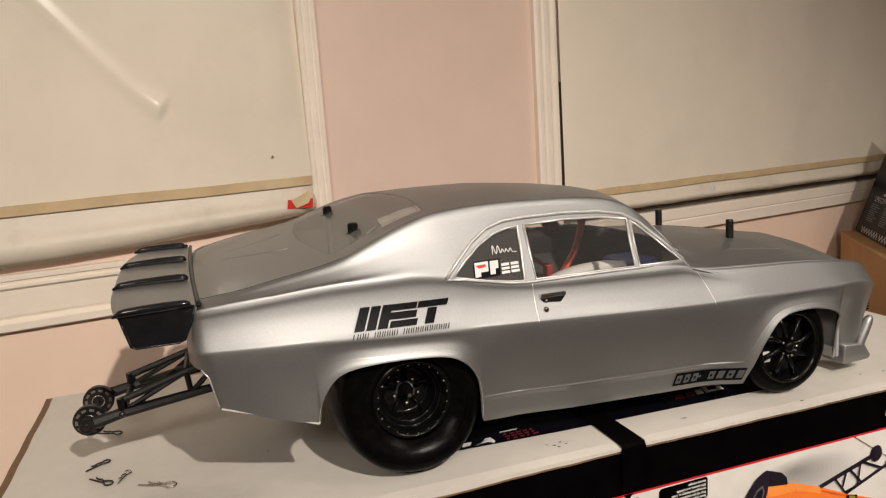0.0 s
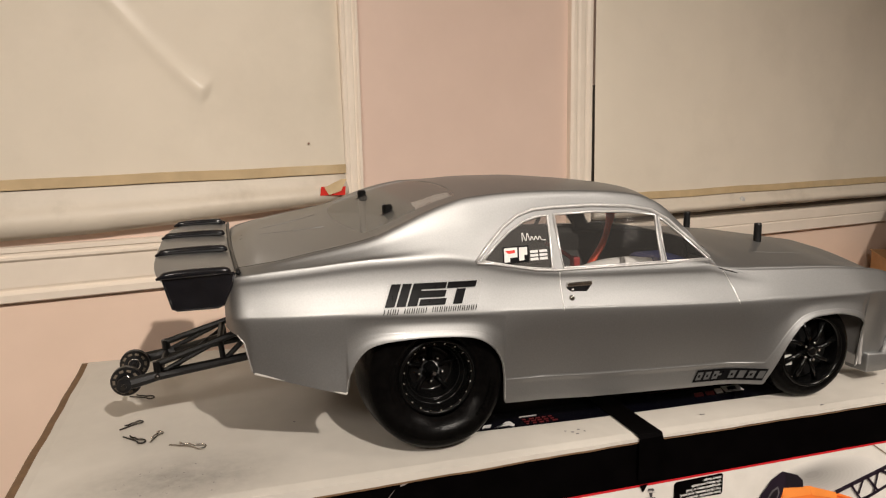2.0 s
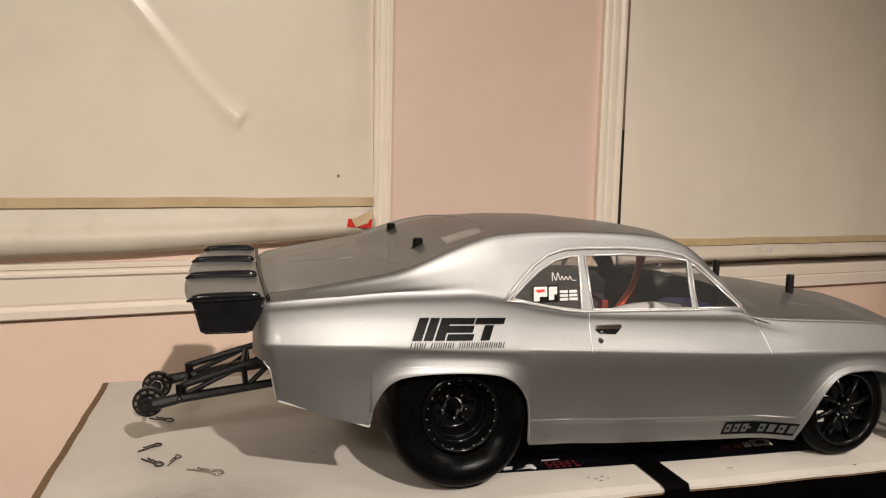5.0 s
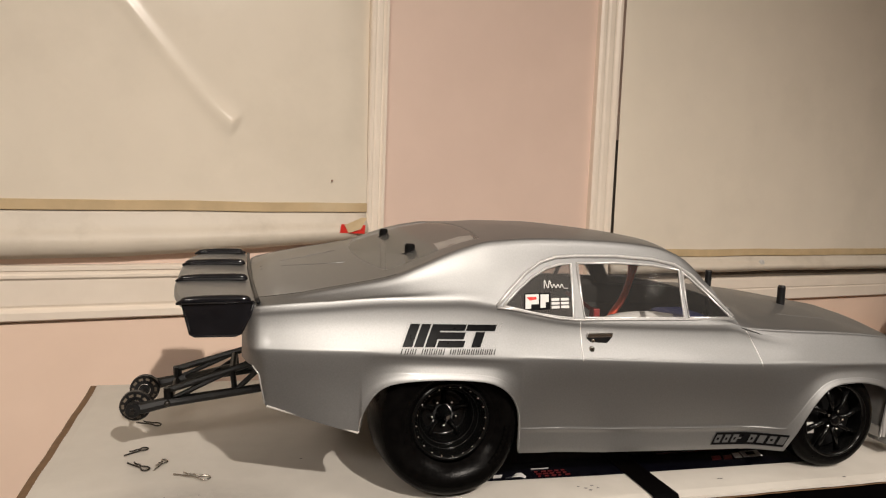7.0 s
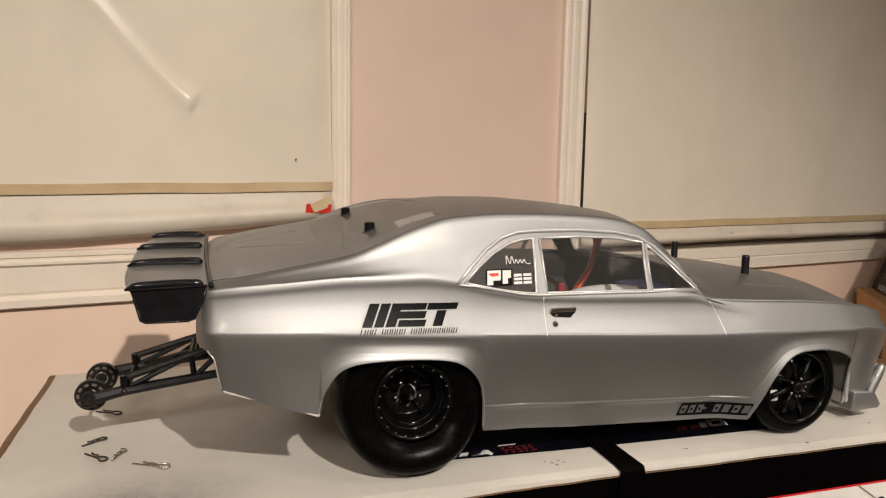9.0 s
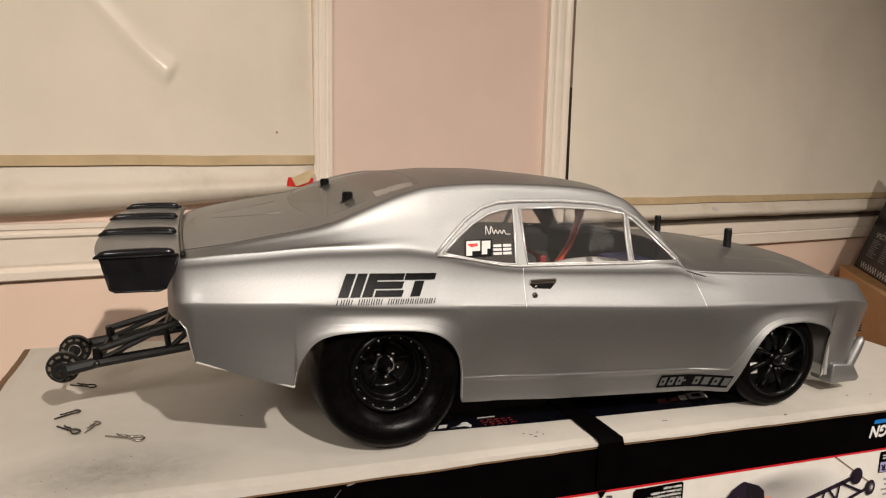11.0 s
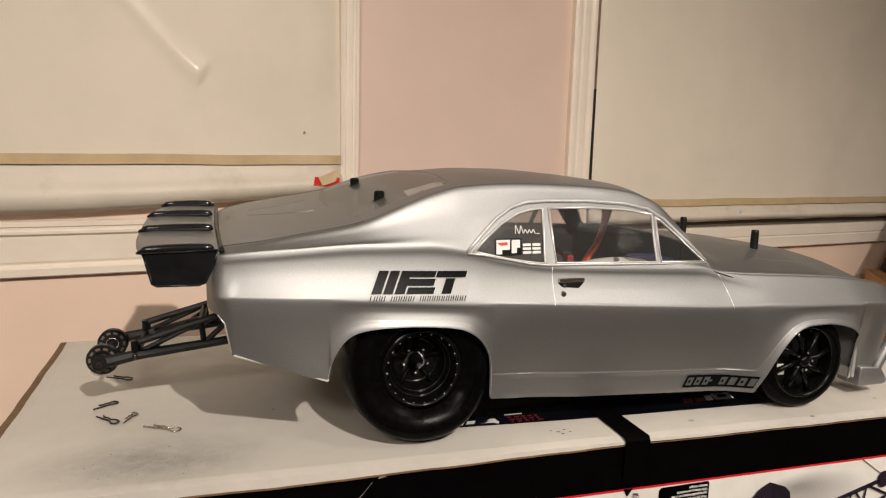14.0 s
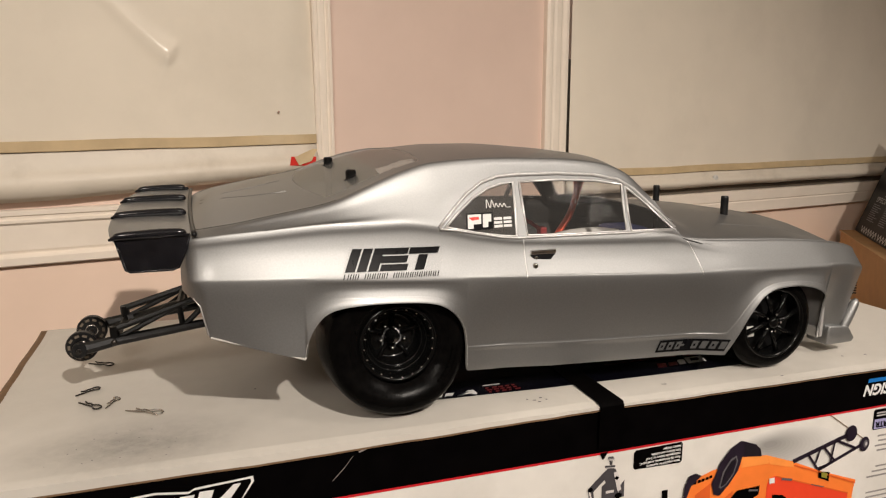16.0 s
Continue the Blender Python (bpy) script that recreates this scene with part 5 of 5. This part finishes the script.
for k in range(8):
    part("tooth", box_bm(0.4345, 0.4365, -0.1050, -0.0700, 0.0488 + 0.0024 * k, 0.0501 + 0.0024 * k), BLACK_GLOSS, grille)
    part("tooth", box_bm(0.4345, 0.4365, 0.0700, 0.1050, 0.0488 + 0.0024 * k, 0.0501 + 0.0024 * k), BLACK_GLOSS, grille)
part("bumper_support", box_bm(0.3755, 0.3785, -0.127, 0.127, 0.020, 0.078, 0.001), INNER_GREY, car, "grey plate behind the bumper")
part("support_strip", box_bm(0.3725, 0.3752, -0.126, 0.126, 0.0195, 0.0290, 0.001), PALE_PART, car, "pale lower strip")
FOOT = [(0.3888, 0.0275), (0.3880, 0.0100), (0.4165, 0.0105), (0.4192, 0.0140), (0.4112, 0.0258)]
for sy in (-1, 1):
    spine = [(0.4212, sy * 0.1190, 0.0490), (0.4202, sy * 0.1190, 0.0460), (0.4170, sy * 0.1190, 0.0392), (0.4128, sy * 0.1188, 0.0308), (0.4090, sy * 0.1185, 0.0225)]
    part("bumper_end", tube_bm(smooth_line(spine, 4), [float(q[0]) for q in smooth_line([(0.0012,), (0.0036,), (0.0043,), (0.0045,), (0.0045,)], 4)], 14), SILVER, car, "rounded silver bumper end", smooth=True)
    bm = prism(FOOT, sy * 0.1235, sy * 0.1000)
    bmesh.ops.bevel(bm, geom=list(bm.edges), offset=0.0015, segments=3, affect="EDGES", profile=0.5)
    part("air_dam", bm, SILVER, car, "silver lower air dam", smooth=True)

# wheels ---------------------------------------------------------------


def bolt_mesh(r, h):
    bm = lathe_bm([(0.0, -h), (r * 0.75, -h), (r, -h * 0.6), (r, h * 0.3)], 8)
    return mesh_from("bolt", bm, STEEL, True)


def bolt_mesh_bm(r, h):
    return lathe_bm([(0.0, -h), (r * 0.8, -h), (r, -h * 0.6), (r, h * 0.8)], 6)


def rear_wheel(side):
    y0 = side * 0.1285
    s = -side   # +1 on the right flank, turned round on the left
    m = pose(-0.0012, y0, 0.0540, 0, 0, 0 if side < 0 else 180)
    rim = part("wheel", lathe_bm([(0.0285, -0.0004), (0.0270, -0.0022), (0.0258, -0.0018), (0.0242, 0.0010), (0.0236, 0.0040), (0.0210, 0.0090), (0.0195, 0.0105), (0.0188, 0.0160), (0.0165, 0.0200), (0.0150, 0.0205), (0.0, 0.0210), (0.0, 0.030), (0.0270, 0.040), (0.0290, 0.020)], 64), WHEEL_BLACK, car, "black deep-dish drag wheel", True, m)
    tyre = [(0.0285, -0.0006), (0.0302, -0.0022), (0.0338, -0.0044), (0.0378, -0.0058), (0.0415, -0.0062), (0.0452, -0.0054), (0.0482, -0.0030), (0.0504, 0.0004), (0.0520, 0.0060), (0.0532, 0.0130), (0.0540, 0.0210), (0.0538, 0.0300), (0.0525, 0.0360), (0.0490, 0.0410), (0.0440, 0.0440), (0.0360, 0.0450), (0.0285, 0.0420)]
    bm = lathe_bm(tyre, 96)
    for v in bm.verts:   # the soft wall bulges where the tyre stands on the box
        f = min(1.0, max(0.0, (-0.012 - v.co.z) / 0.034)) * min(1.0, max(0.0, (0.018 - v.co.y) / 0.018))
        v.co.y -= 0.0062 * f * f * (3 - 2 * f)
    part("tyre", bm, RUBBER, rim, "wrinkled black slick tyre", True)
    for r, y in ((0.0312, -0.0028), (0.0350, -0.0049)):
        part("tyre_ring", lathe_bm([(r - 0.0005, y + 0.0004), (r, y - 0.0005), (r + 0.0006, y + 0.0003)], 96), RUBBER, rim, "", True)
    bolt = bolt_mesh(0.00062, 0.0008)
    for k in range(20):
        a = 2 * math.pi * (k + 0.25) / 20
        ob = new("bolt", bolt)
        ob.parent, ob.matrix_basis = rim, pose(0.0247 * math.cos(a), -0.0014, 0.0247 * math.sin(a))
    hub = part("hub", lathe_bm([(0.0, 0.0085), (0.0016, 0.0085), (0.0019, 0.0092), (0.0042, 0.0130), (0.0050, 0.0150), (0.0052, 0.0205)], 24), WHEEL_BLACK, rim, "black hub cap", True)
    part("centre_bolt", bolt_mesh_bm(0.0017, 0.0012), STEEL, rim, "steel hexagon bolt in the hub", m=pose(0, 0.0080, 0))
    for r, y in ((0.0222, 0.0062), (0.0198, 0.0098)):
        part("rim_step", lathe_bm([(r - 0.0005, y + 0.0006), (r, y - 0.0004), (r + 0.0006, y + 0.0004)], 64), WHEEL_BLACK, rim, "", True)
    lug = bolt_mesh(0.00125, 0.0020)
    for k in range(5):
        a = 2 * math.pi * k / 5 + math.radians(-90)
        ob = new("lug_nut", lug)
        ob.parent, ob.matrix_basis = rim, pose(0.0092 * math.cos(a), 0.0185, 0.0092 * math.sin(a))
    for k in range(5):
        a = 2 * math.pi * k / 5 + math.radians(-54)
        bm = tube_bm([(0.0075 * math.cos(a), 0.0195, 0.0075 * math.sin(a)), (0.0130 * math.cos(a), 0.0185, 0.0130 * math.sin(a)), (0.0185 * math.cos(a), 0.0150, 0.0185 * math.sin(a))], [0.0020, 0.0013, 0.0018], 8)
        part("spoke", bm, RUBBER, rim, "", True)
    # raised lettering on the sidewall, too small to read
    for k in range(9):
        a = math.radians(-46 + 5.0 * k)
        for r in (0.0385, 0.0420):
            part("sidewall_mark", box_bm(-0.0009, 0.0009, -0.0006, 0.0004, -0.0011, 0.0011), RUBBER, rim, m=pose(r * math.cos(a), -0.0064 - 0.0030 * max(0.0, -math.sin(a)), r * math.sin(a), 0, -math.degrees(a), 0))
    return rim


def front_wheel(side):
    m = pose(0.3180, side * 0.1340, 0.0402, 0, 0, 0 if side < 0 else 180)
    rim = part("wheel", lathe_bm([(0.0300, -0.0005), (0.0292, -0.0016), (0.0280, -0.0012), (0.0268, 0.0015), (0.0262, 0.0080), (0.0262, 0.0180), (0.0295, 0.0240)], 64), WHEEL_BLACK, car, "black spoked front wheel", True, m)
    tyre = [(0.0300, -0.0006), (0.0325, -0.0012), (0.0360, -0.0004), (0.0388, 0.0024), (0.0400, 0.0060), (0.0402, 0.0110), (0.0402, 0.0180), (0.0395, 0.0220), (0.0370, 0.0245), (0.0300, 0.0245)]
    part("tyre", lathe_bm(tyre, 96), RUBBER, rim, "narrow black front tyre", True)
    part("hub", lathe_bm([(0.0, -0.0020), (0.0030, -0.0020), (0.0045, -0.0008), (0.0052, 0.0030), (0.0052, 0.0120)], 24), WHEEL_BLACK, rim, "black hub cap", True)
    for k in range(8):
        a = 2 * math.pi * k / 8 + 0.2
        b = a + 0.10
        bm = tube_bm([(0.0045 * math.cos(a), 0.0040, 0.0045 * math.sin(a)), (0.0140 * math.cos(a), 0.0020, 0.0140 * math.sin(a)), (0.0266 * math.cos(b), 0.0034, 0.0266 * math.sin(b))], [0.0026, 0.0019, 0.0024], 8)
        part("spoke", bm, WHEEL_BLACK, rim, "", True)
    lug = bolt_mesh(0.0010, 0.0012)
    for k in range(5):
        a = 2 * math.pi * k / 5
        ob = new("lug_nut", lug)
        ob.parent, ob.matrix_basis = rim, pose(0.0075 * math.cos(a), 0.0008, 0.0075 * math.sin(a))
    part("brake_disc", lathe_bm([(0.004, 0.0150), (0.0200, 0.0150), (0.0200, 0.0170), (0.004, 0.0170)], 40), DARK_STEEL, rim, "dark metal brake disc", True)
    part("backing_plate", lathe_bm([(0.0, 0.0120), (0.0255, 0.0120), (0.0260, 0.0135), (0.0, 0.0140)], 40), SPOKE_BLACK, rim, "dark plate behind the spokes")
    part("caliper", box_bm(-0.0185, -0.0095, 0.0100, 0.0165, -0.0140, -0.0050, 0.001), PALE_PART, rim, "pale caliper")
    return rim


for side in (-1, 1):
    rear_wheel(side)
    front_wheel(side)

# chassis and what shows through the windows
part("chassis_plate", box_bm(-0.028, 0.365, -0.048, 0.048, 0.0150, 0.0190, 0.001), BLACK_MATT, car, "black chassis plate")
part("rear_axle", tube_bm([(-0.0012, -0.112, 0.0545), (-0.0012, 0.112, 0.0545)], 0.004, 12), DARK_STEEL, car, smooth=True)
part("front_axle", tube_bm([(0.318, -0.122, 0.0402), (0.318, 0.122, 0.0402)], 0.004, 12), DARK_STEEL, car, smooth=True)
part("gearbox", box_bm(-0.035, 0.045, -0.034, 0.034, 0.019, 0.082, 0.006), BLACK_MATT, car, "black gearbox housing")
part("battery_pack", box_bm(0.065, 0.205, -0.036, 0.036, 0.019, 0.058, 0.003), BLACK_MATT, car, "black battery pack")
part("shock_tower", box_bm(0.300, 0.306, -0.060, 0.060, 0.019, 0.092, 0.002), BLACK_MATT, car, "black front shock tower")
for sy in (-0.0535, 0.0535):
    part("post_stem", tube_bm([(0.3265, sy, 0.030), (0.3265, sy, 0.1120)], 0.003, 10), BLACK_MATT, car, smooth=True)
    part("post_stem", tube_bm([(-0.0195, sy * 1.1, 0.040), (-0.0195, sy * 1.1, 0.1630)], 0.003, 10), BLACK_MATT, car, smooth=True)
roll = smooth_line([(0.158, -0.040, 0.092), (0.164, -0.040, 0.108), (0.176, -0.040, 0.126), (0.183, -0.040, 0.150), (0.184, -0.036, 0.160)], 5)
part("red_strap", tube_bm(roll, 0.0044, 10, squash=0.5), RED_PART, car, "bent red strap", smooth=True)
part("red_bracket", tube_bm(smooth_line([(0.126, -0.030, 0.128), (0.138, -0.032, 0.121), (0.150, -0.034, 0.112), (0.152, -0.034, 0.100)], 4), 0.0018, 8), DULL_RED, car, smooth=True)
part("red_clip", box_bm(0.146, 0.152, -0.045, -0.036, 0.096, 0.116, 0.001), DULL_RED, car)
part("motor", lathe_bm([(0.0, -0.03), (0.017, -0.03), (0.018, -0.028), (0.018, 0.028), (0.0, 0.03)], 24), BLACK_MATT, car, "black motor can", False, pose(0.135, -0.01, 0.092))
# blue block placed where blue shows in the door and vent windows
part("blue_block", box_bm(0.214, 0.250, -0.068, -0.015, 0.066, 0.1125, 0.006), BLUE_PART, car, "blue rounded block behind the windows")
part("pale_cable", tube_bm(smooth_line([(0.140, -0.052, 0.099), (0.162, -0.055, 0.1070), (0.190, -0.056, 0.1092), (0.215, -0.052, 0.1060)], 6), 0.0066, 10), PALE_PART, car, "pale cable loop", smooth=True)

# wheelie bar ----------------------------------------------------------
wheelie = part("wheelie_bar", tube_bm([(-0.2205, -0.040, 0.0405), (-0.2205, 0.040, 0.0405)], 0.0018, 10), DARK_STEEL, car, "black plastic wheelie bar with two small wheels")
for y in (-0.033, 0.033):
    half = 0 if y < 0 else 180
    part("arm", tube_bm([(-0.2215, y * 0.95, 0.0405), (-0.2120, y * 0.95, 0.0418), (-0.1960, y * 0.94, 0.0450), (-0.1350, y * 0.88, 0.0520), (-0.10, y * 0.80, 0.0560)], [0.0046, 0.0046, 0.0040, 0.0034, 0.0034], 8), BLACK_MATT, wheelie)
    part("arm", tube_bm([(-0.1965, y * 0.92, 0.0540), (-0.1500, y * 0.84, 0.0680), (-0.110, y * 0.75, 0.0800)], 0.0027, 8), BLACK_MATT, wheelie)
    part("arm", tube_bm([(-0.1960, y * 0.94, 0.0450), (-0.1965, y * 0.92, 0.0560)], 0.0034, 8), BLACK_MATT, wheelie)
    part("strut", tube_bm([(-0.1480, y * 0.88, 0.0508), (-0.1500, y * 0.84, 0.0690)], 0.0022, 8), BLACK_MATT, wheelie)
    part("strut", tube_bm([(-0.1480, y * 0.88, 0.0508), (-0.1200, y * 0.80, 0.0770)], 0.0022, 8), BLACK_MATT, wheelie)
    part("strut", tube_bm([(-0.1900, y * 0.92, 0.0465), (-0.1500, -y * 0.30, 0.0660)], 0.0022, 8), BLACK_MATT, wheelie)
    part("strut", tube_bm([(-0.1940, y * 0.92, 0.0470), (-0.1510, y * 0.84, 0.0670)], 0.0020, 8), BLACK_MATT, wheelie)
    for bx0, bz0 in ((-0.1965, 0.0450), (-0.2205, 0.0405)):
        part("pivot_bolt", lathe_bm([(0.0, -0.0054), (0.0016, -0.0054), (0.0022, -0.0044), (0.0022, 0.0)], 12), STEEL if bx0 < -0.2 else DARK_STEEL, wheelie, smooth=True, m=pose(bx0, y * 0.95, bz0, 0, 0, half))
    wm = pose(-0.2205, y * 0.66, 0.0405, 0, 0, half)
    wheel = part("small_wheel", lathe_bm([(0.0, -0.0036), (0.0016, -0.0036), (0.0018, -0.0028), (0.0036, -0.0028), (0.0040, -0.0034), (0.0046, -0.0034), (0.0050, -0.0026), (0.0052, -0.0026), (0.0058, -0.0034), (0.0106, -0.0034), (0.0114, -0.0024), (0.0114, 0.0024), (0.0106, 0.0034), (0.0, 0.0034)], 40), BLACK_MATT, wheelie, "small black plastic wheel", False, wm)
    part("boss", lathe_bm([(0.0, -0.0046), (0.0050, -0.0046), (0.0056, -0.0038), (0.0056, 0.0030), (0.0, 0.0030)], 20), BLACK_MATT, wheelie, m=pose(-0.2205, y * 0.95, 0.0405, 0, 0, half))
    part("rim_ring", lathe_bm([(0.0040, 0.0035), (0.0042, 0.0039), (0.0047, 0.0039), (0.0049, 0.0035)], 28), STEEL, wheel, "bright inner ring", smooth=True)
    part("rim_ring", lathe_bm([(0.0040, -0.0035), (0.0042, -0.0039), (0.0047, -0.0039), (0.0049, -0.0035)], 28), STEEL, wheel, "bright inner ring", smooth=True)
    # raised dark blocks; their colour stands for the shade in the rim's holes
    pocket = mesh_from("pocket", box_bm(-0.0016, 0.0016, -0.00365, -0.0034, -0.0009, 0.0009), DARK_GAP)
    for k in range(10):
        a = 2 * math.pi * k / 10
        ob = new("pocket", pocket)
        ob.parent, ob.matrix_basis = wheel, pose(0.0086 * math.cos(a), 0, 0.0086 * math.sin(a), 0, 90 - math.degrees(a), 0)
        ob = new("pocket", pocket)
        ob.parent, ob.matrix_basis = wheel, pose(0.0086 * math.cos(a), 0.00705, 0.0086 * math.sin(a), 0, 90 - math.degrees(a), 0)
part("cross_bar", tube_bm([(-0.1965, -0.027, 0.0450), (-0.1965, 0.027, 0.0450)], 0.0026, 8), BLACK_MATT, wheelie)
part("cross_bar", tube_bm([(-0.1500, -0.026, 0.0665), (-0.1500, 0.026, 0.0665)], 0.0026, 8), BLACK_MATT, wheelie)
part("mount", box_bm(-0.118, -0.050, -0.018, 0.018, 0.052, 0.084, 0.003), BLACK_MATT, wheelie, "black mounting block")

# ---------------------------------------------------------------- loose body clips on the box
def body_clip(x, y, angle, mat, label, k, tipped=0.0):
    ob = thing("body_clip", label, "body clip", pose(0, 0, TOP, 0, 0, CAR_YAW) @ pose(x, y, 0.0013, tipped, 0, angle), group="body clips")
    pts = [(-0.0130, 0.0010, 0), (-0.0040, 0.0004, 0), (0.0030, 0.0, 0.0001), (0.0070, -0.0012, 0.0002), (0.0105, -0.0030, 0.0002), (0.0135, -0.0016, 0.0002), (0.0140, 0.0014, 0.0003), (0.0115, 0.0034, 0.0005), (0.0085, 0.0024, 0.0010), (0.0060, 0.0004, 0.0013), (0.0035, 0.0008, 0.0013), (0.0012, 0.0024, 0.0010), (-0.0012, 0.0017, 0.0010), (-0.0036, 0.0016, 0.0012), (-0.0060, 0.0026, 0.0014)]
    part("wire", tube_bm([(a * k, b * k, c) for a, b, c in smooth_line(pts, 5)], 0.00062, 8), mat, ob, smooth=True)
    return ob


body_clip(-0.2215, -0.0160, 42, DARK_STEEL, "bent dark wire body clip lying on the box", 0.72)
body_clip(-0.2165, -0.0445, -42, DARK_STEEL, "bent dark wire body clip lying on the box", 0.85)
body_clip(-0.2000, -0.0455, 74, STEEL, "bent pale wire body clip lying on the box", 0.72, 12)
body_clip(-0.1768, -0.0692, -24, STEEL, "larger bright wire body clip lying on the box", 1.05)
body_clip(-0.2225, 0.0482, -24, DARK_STEEL, "dark wire body clip lying under the wheelie bar", 0.85)

# ---------------------------------------------------------------- carton and dark kit box beside it
U, N = Vector((-0.70, -0.714, 0)).normalized(), Vector((0.714, -0.70, 0)).normalized()
CZ = 0.9175
carton = thing("carton", "open-topped brown cardboard carton beside the display box", "carton", Matrix.Translation((1.116, 0.306, 0.75)) @ Matrix(((U.x, N.x, 0, 0), (U.y, N.y, 0, 0), (0, 0, 1, 0), (0, 0, 0, 1))))
part("body", box_bm(-0.120, 0.66, 0.030, 0.40, 0, CZ - 0.75 - 0.002, 0.002), CARTON, carton)
part("flap", box_bm(-0.121, 0.662, 0.027, 0.20, CZ - 0.75 - 0.0018, CZ - 0.75, 0.0006), CARTON, carton, "folded brown flap")
lean = radians(18.2)
up = Vector((N.x * math.sin(lean), N.y * math.sin(lean), math.cos(lean)))
out = up.cross(U)
if out.dot(N) > 0:
    out = -out
base = Vector((1.237, 0.351, CZ + 0.001))
kit = thing("kit_box", "dark printed kit box leaning back on the brown carton", "box", Matrix(((U.x, -out.x, up.x, base.x), (U.y, -out.y, up.y, base.y), (U.z, -out.z, up.z, base.z), (0, 0, 0, 1))))
part("body", box_bm(0, 0.53, 0.0, 0.106, 0.0, 0.240, 0.0015), KIT_BLACK, kit)


def kit_print(name, polys, mat, layer, label=""):
    for pts in polys:
        bm = bmesh.new()
        bm.faces.new([bm.verts.new((x, -0.0003 * layer, z)) for x, z in pts])
        part(name, bm, mat, kit, label)


kit_print("logo_shape", [[(0.030, 0.196), (0.150, 0.204), (0.200, 0.199), (0.080, 0.1965)], bar(0.085, 0.228, 0.150, 0.186, 0.009), bar(0.160, 0.228, 0.085, 0.186, 0.007), [(0.150, 0.224), (0.200, 0.232), (0.190, 0.219)], bar(0.190, 0.224, 0.255, 0.188, 0.008), bar(0.262, 0.226, 0.205, 0.188, 0.006)], KIT_GREY, 1, "pale crossed logo shape")
kit_print("sub_title", [slant(0.055 + 0.019 * k, 0.070 + 0.019 * k, 0.1855, 0.1885, 0.002) for k in range(10)], PRINT_GREY, 1)
kit_print("model_line", [slant(0.100 + 0.017 * k, 0.113 + 0.017 * k, 0.1690, 0.1770, 0.003) for k in range(4)], KIT_GREY, 1, "pale letter shape")
kit_print("printed_car", [[(0.150, 0.112), (0.175, 0.124), (0.230, 0.130), (0.265, 0.146), (0.350, 0.150), (0.410, 0.132), (0.480, 0.122), (0.490, 0.098), (0.170, 0.094)]], KIT_PURPLE, 1, "purple printed car")
kit_print("printed_wheel", [disc(0.285, 0.100, 0.022, 0.017), disc(0.430, 0.100, 0.022, 0.017)], PRINT_GREY, 2)
kit_print("printed_shine", [bar(0.165, 0.116, 0.205, 0.120, 0.006), bar(0.250, 0.122, 0.340, 0.126, 0.002)], PRINT_GREY, 2)
w = lettering("SPECIFICATION", 0.130, 0.0755, 0.0150, kit, KIT_GREY, -0.0006, 0, "word")
w.scale = (1.55, 1, 1)
kit_print("heading_mark", [slant(0.090, 0.125, 0.0855, 0.0905, 0.003)], KIT_GREY, 1)
random.seed(8)
kit_print("spec_line", [slant(x, x + random.uniform(0.035, 0.056), 0.0640 - 0.0042 * k, 0.0657 - 0.0042 * k, 0) for x in (0.044, 0.124) for k in range(9)], PRINT_GREY, 1, "row of small grey text")
kit_print("web_line", [bar(0.040 + 0.0165 * k, 0.0165, 0.0482 + 0.0165 * k, 0.0045, 0.0034) for k in range(28)] + [bar(0.0482 + 0.0165 * k, 0.0045, 0.0565 + 0.0165 * k, 0.0165, 0.0034) for k in range(28) if k % 7 != 6], KIT_GREY, 1, "pale zigzag stroke")
kit_print("green_patch", [slant(0.300, 0.345, 0.024, 0.060, 0.003)], material("green_print", (0.03, 0.045, 0.015), 0.4), 1)
kit_print("patch_mark", [disc(0.312, 0.034, 0.009, 0.006), disc(0.333, 0.034, 0.009, 0.006)], KIT_GREY, 2)
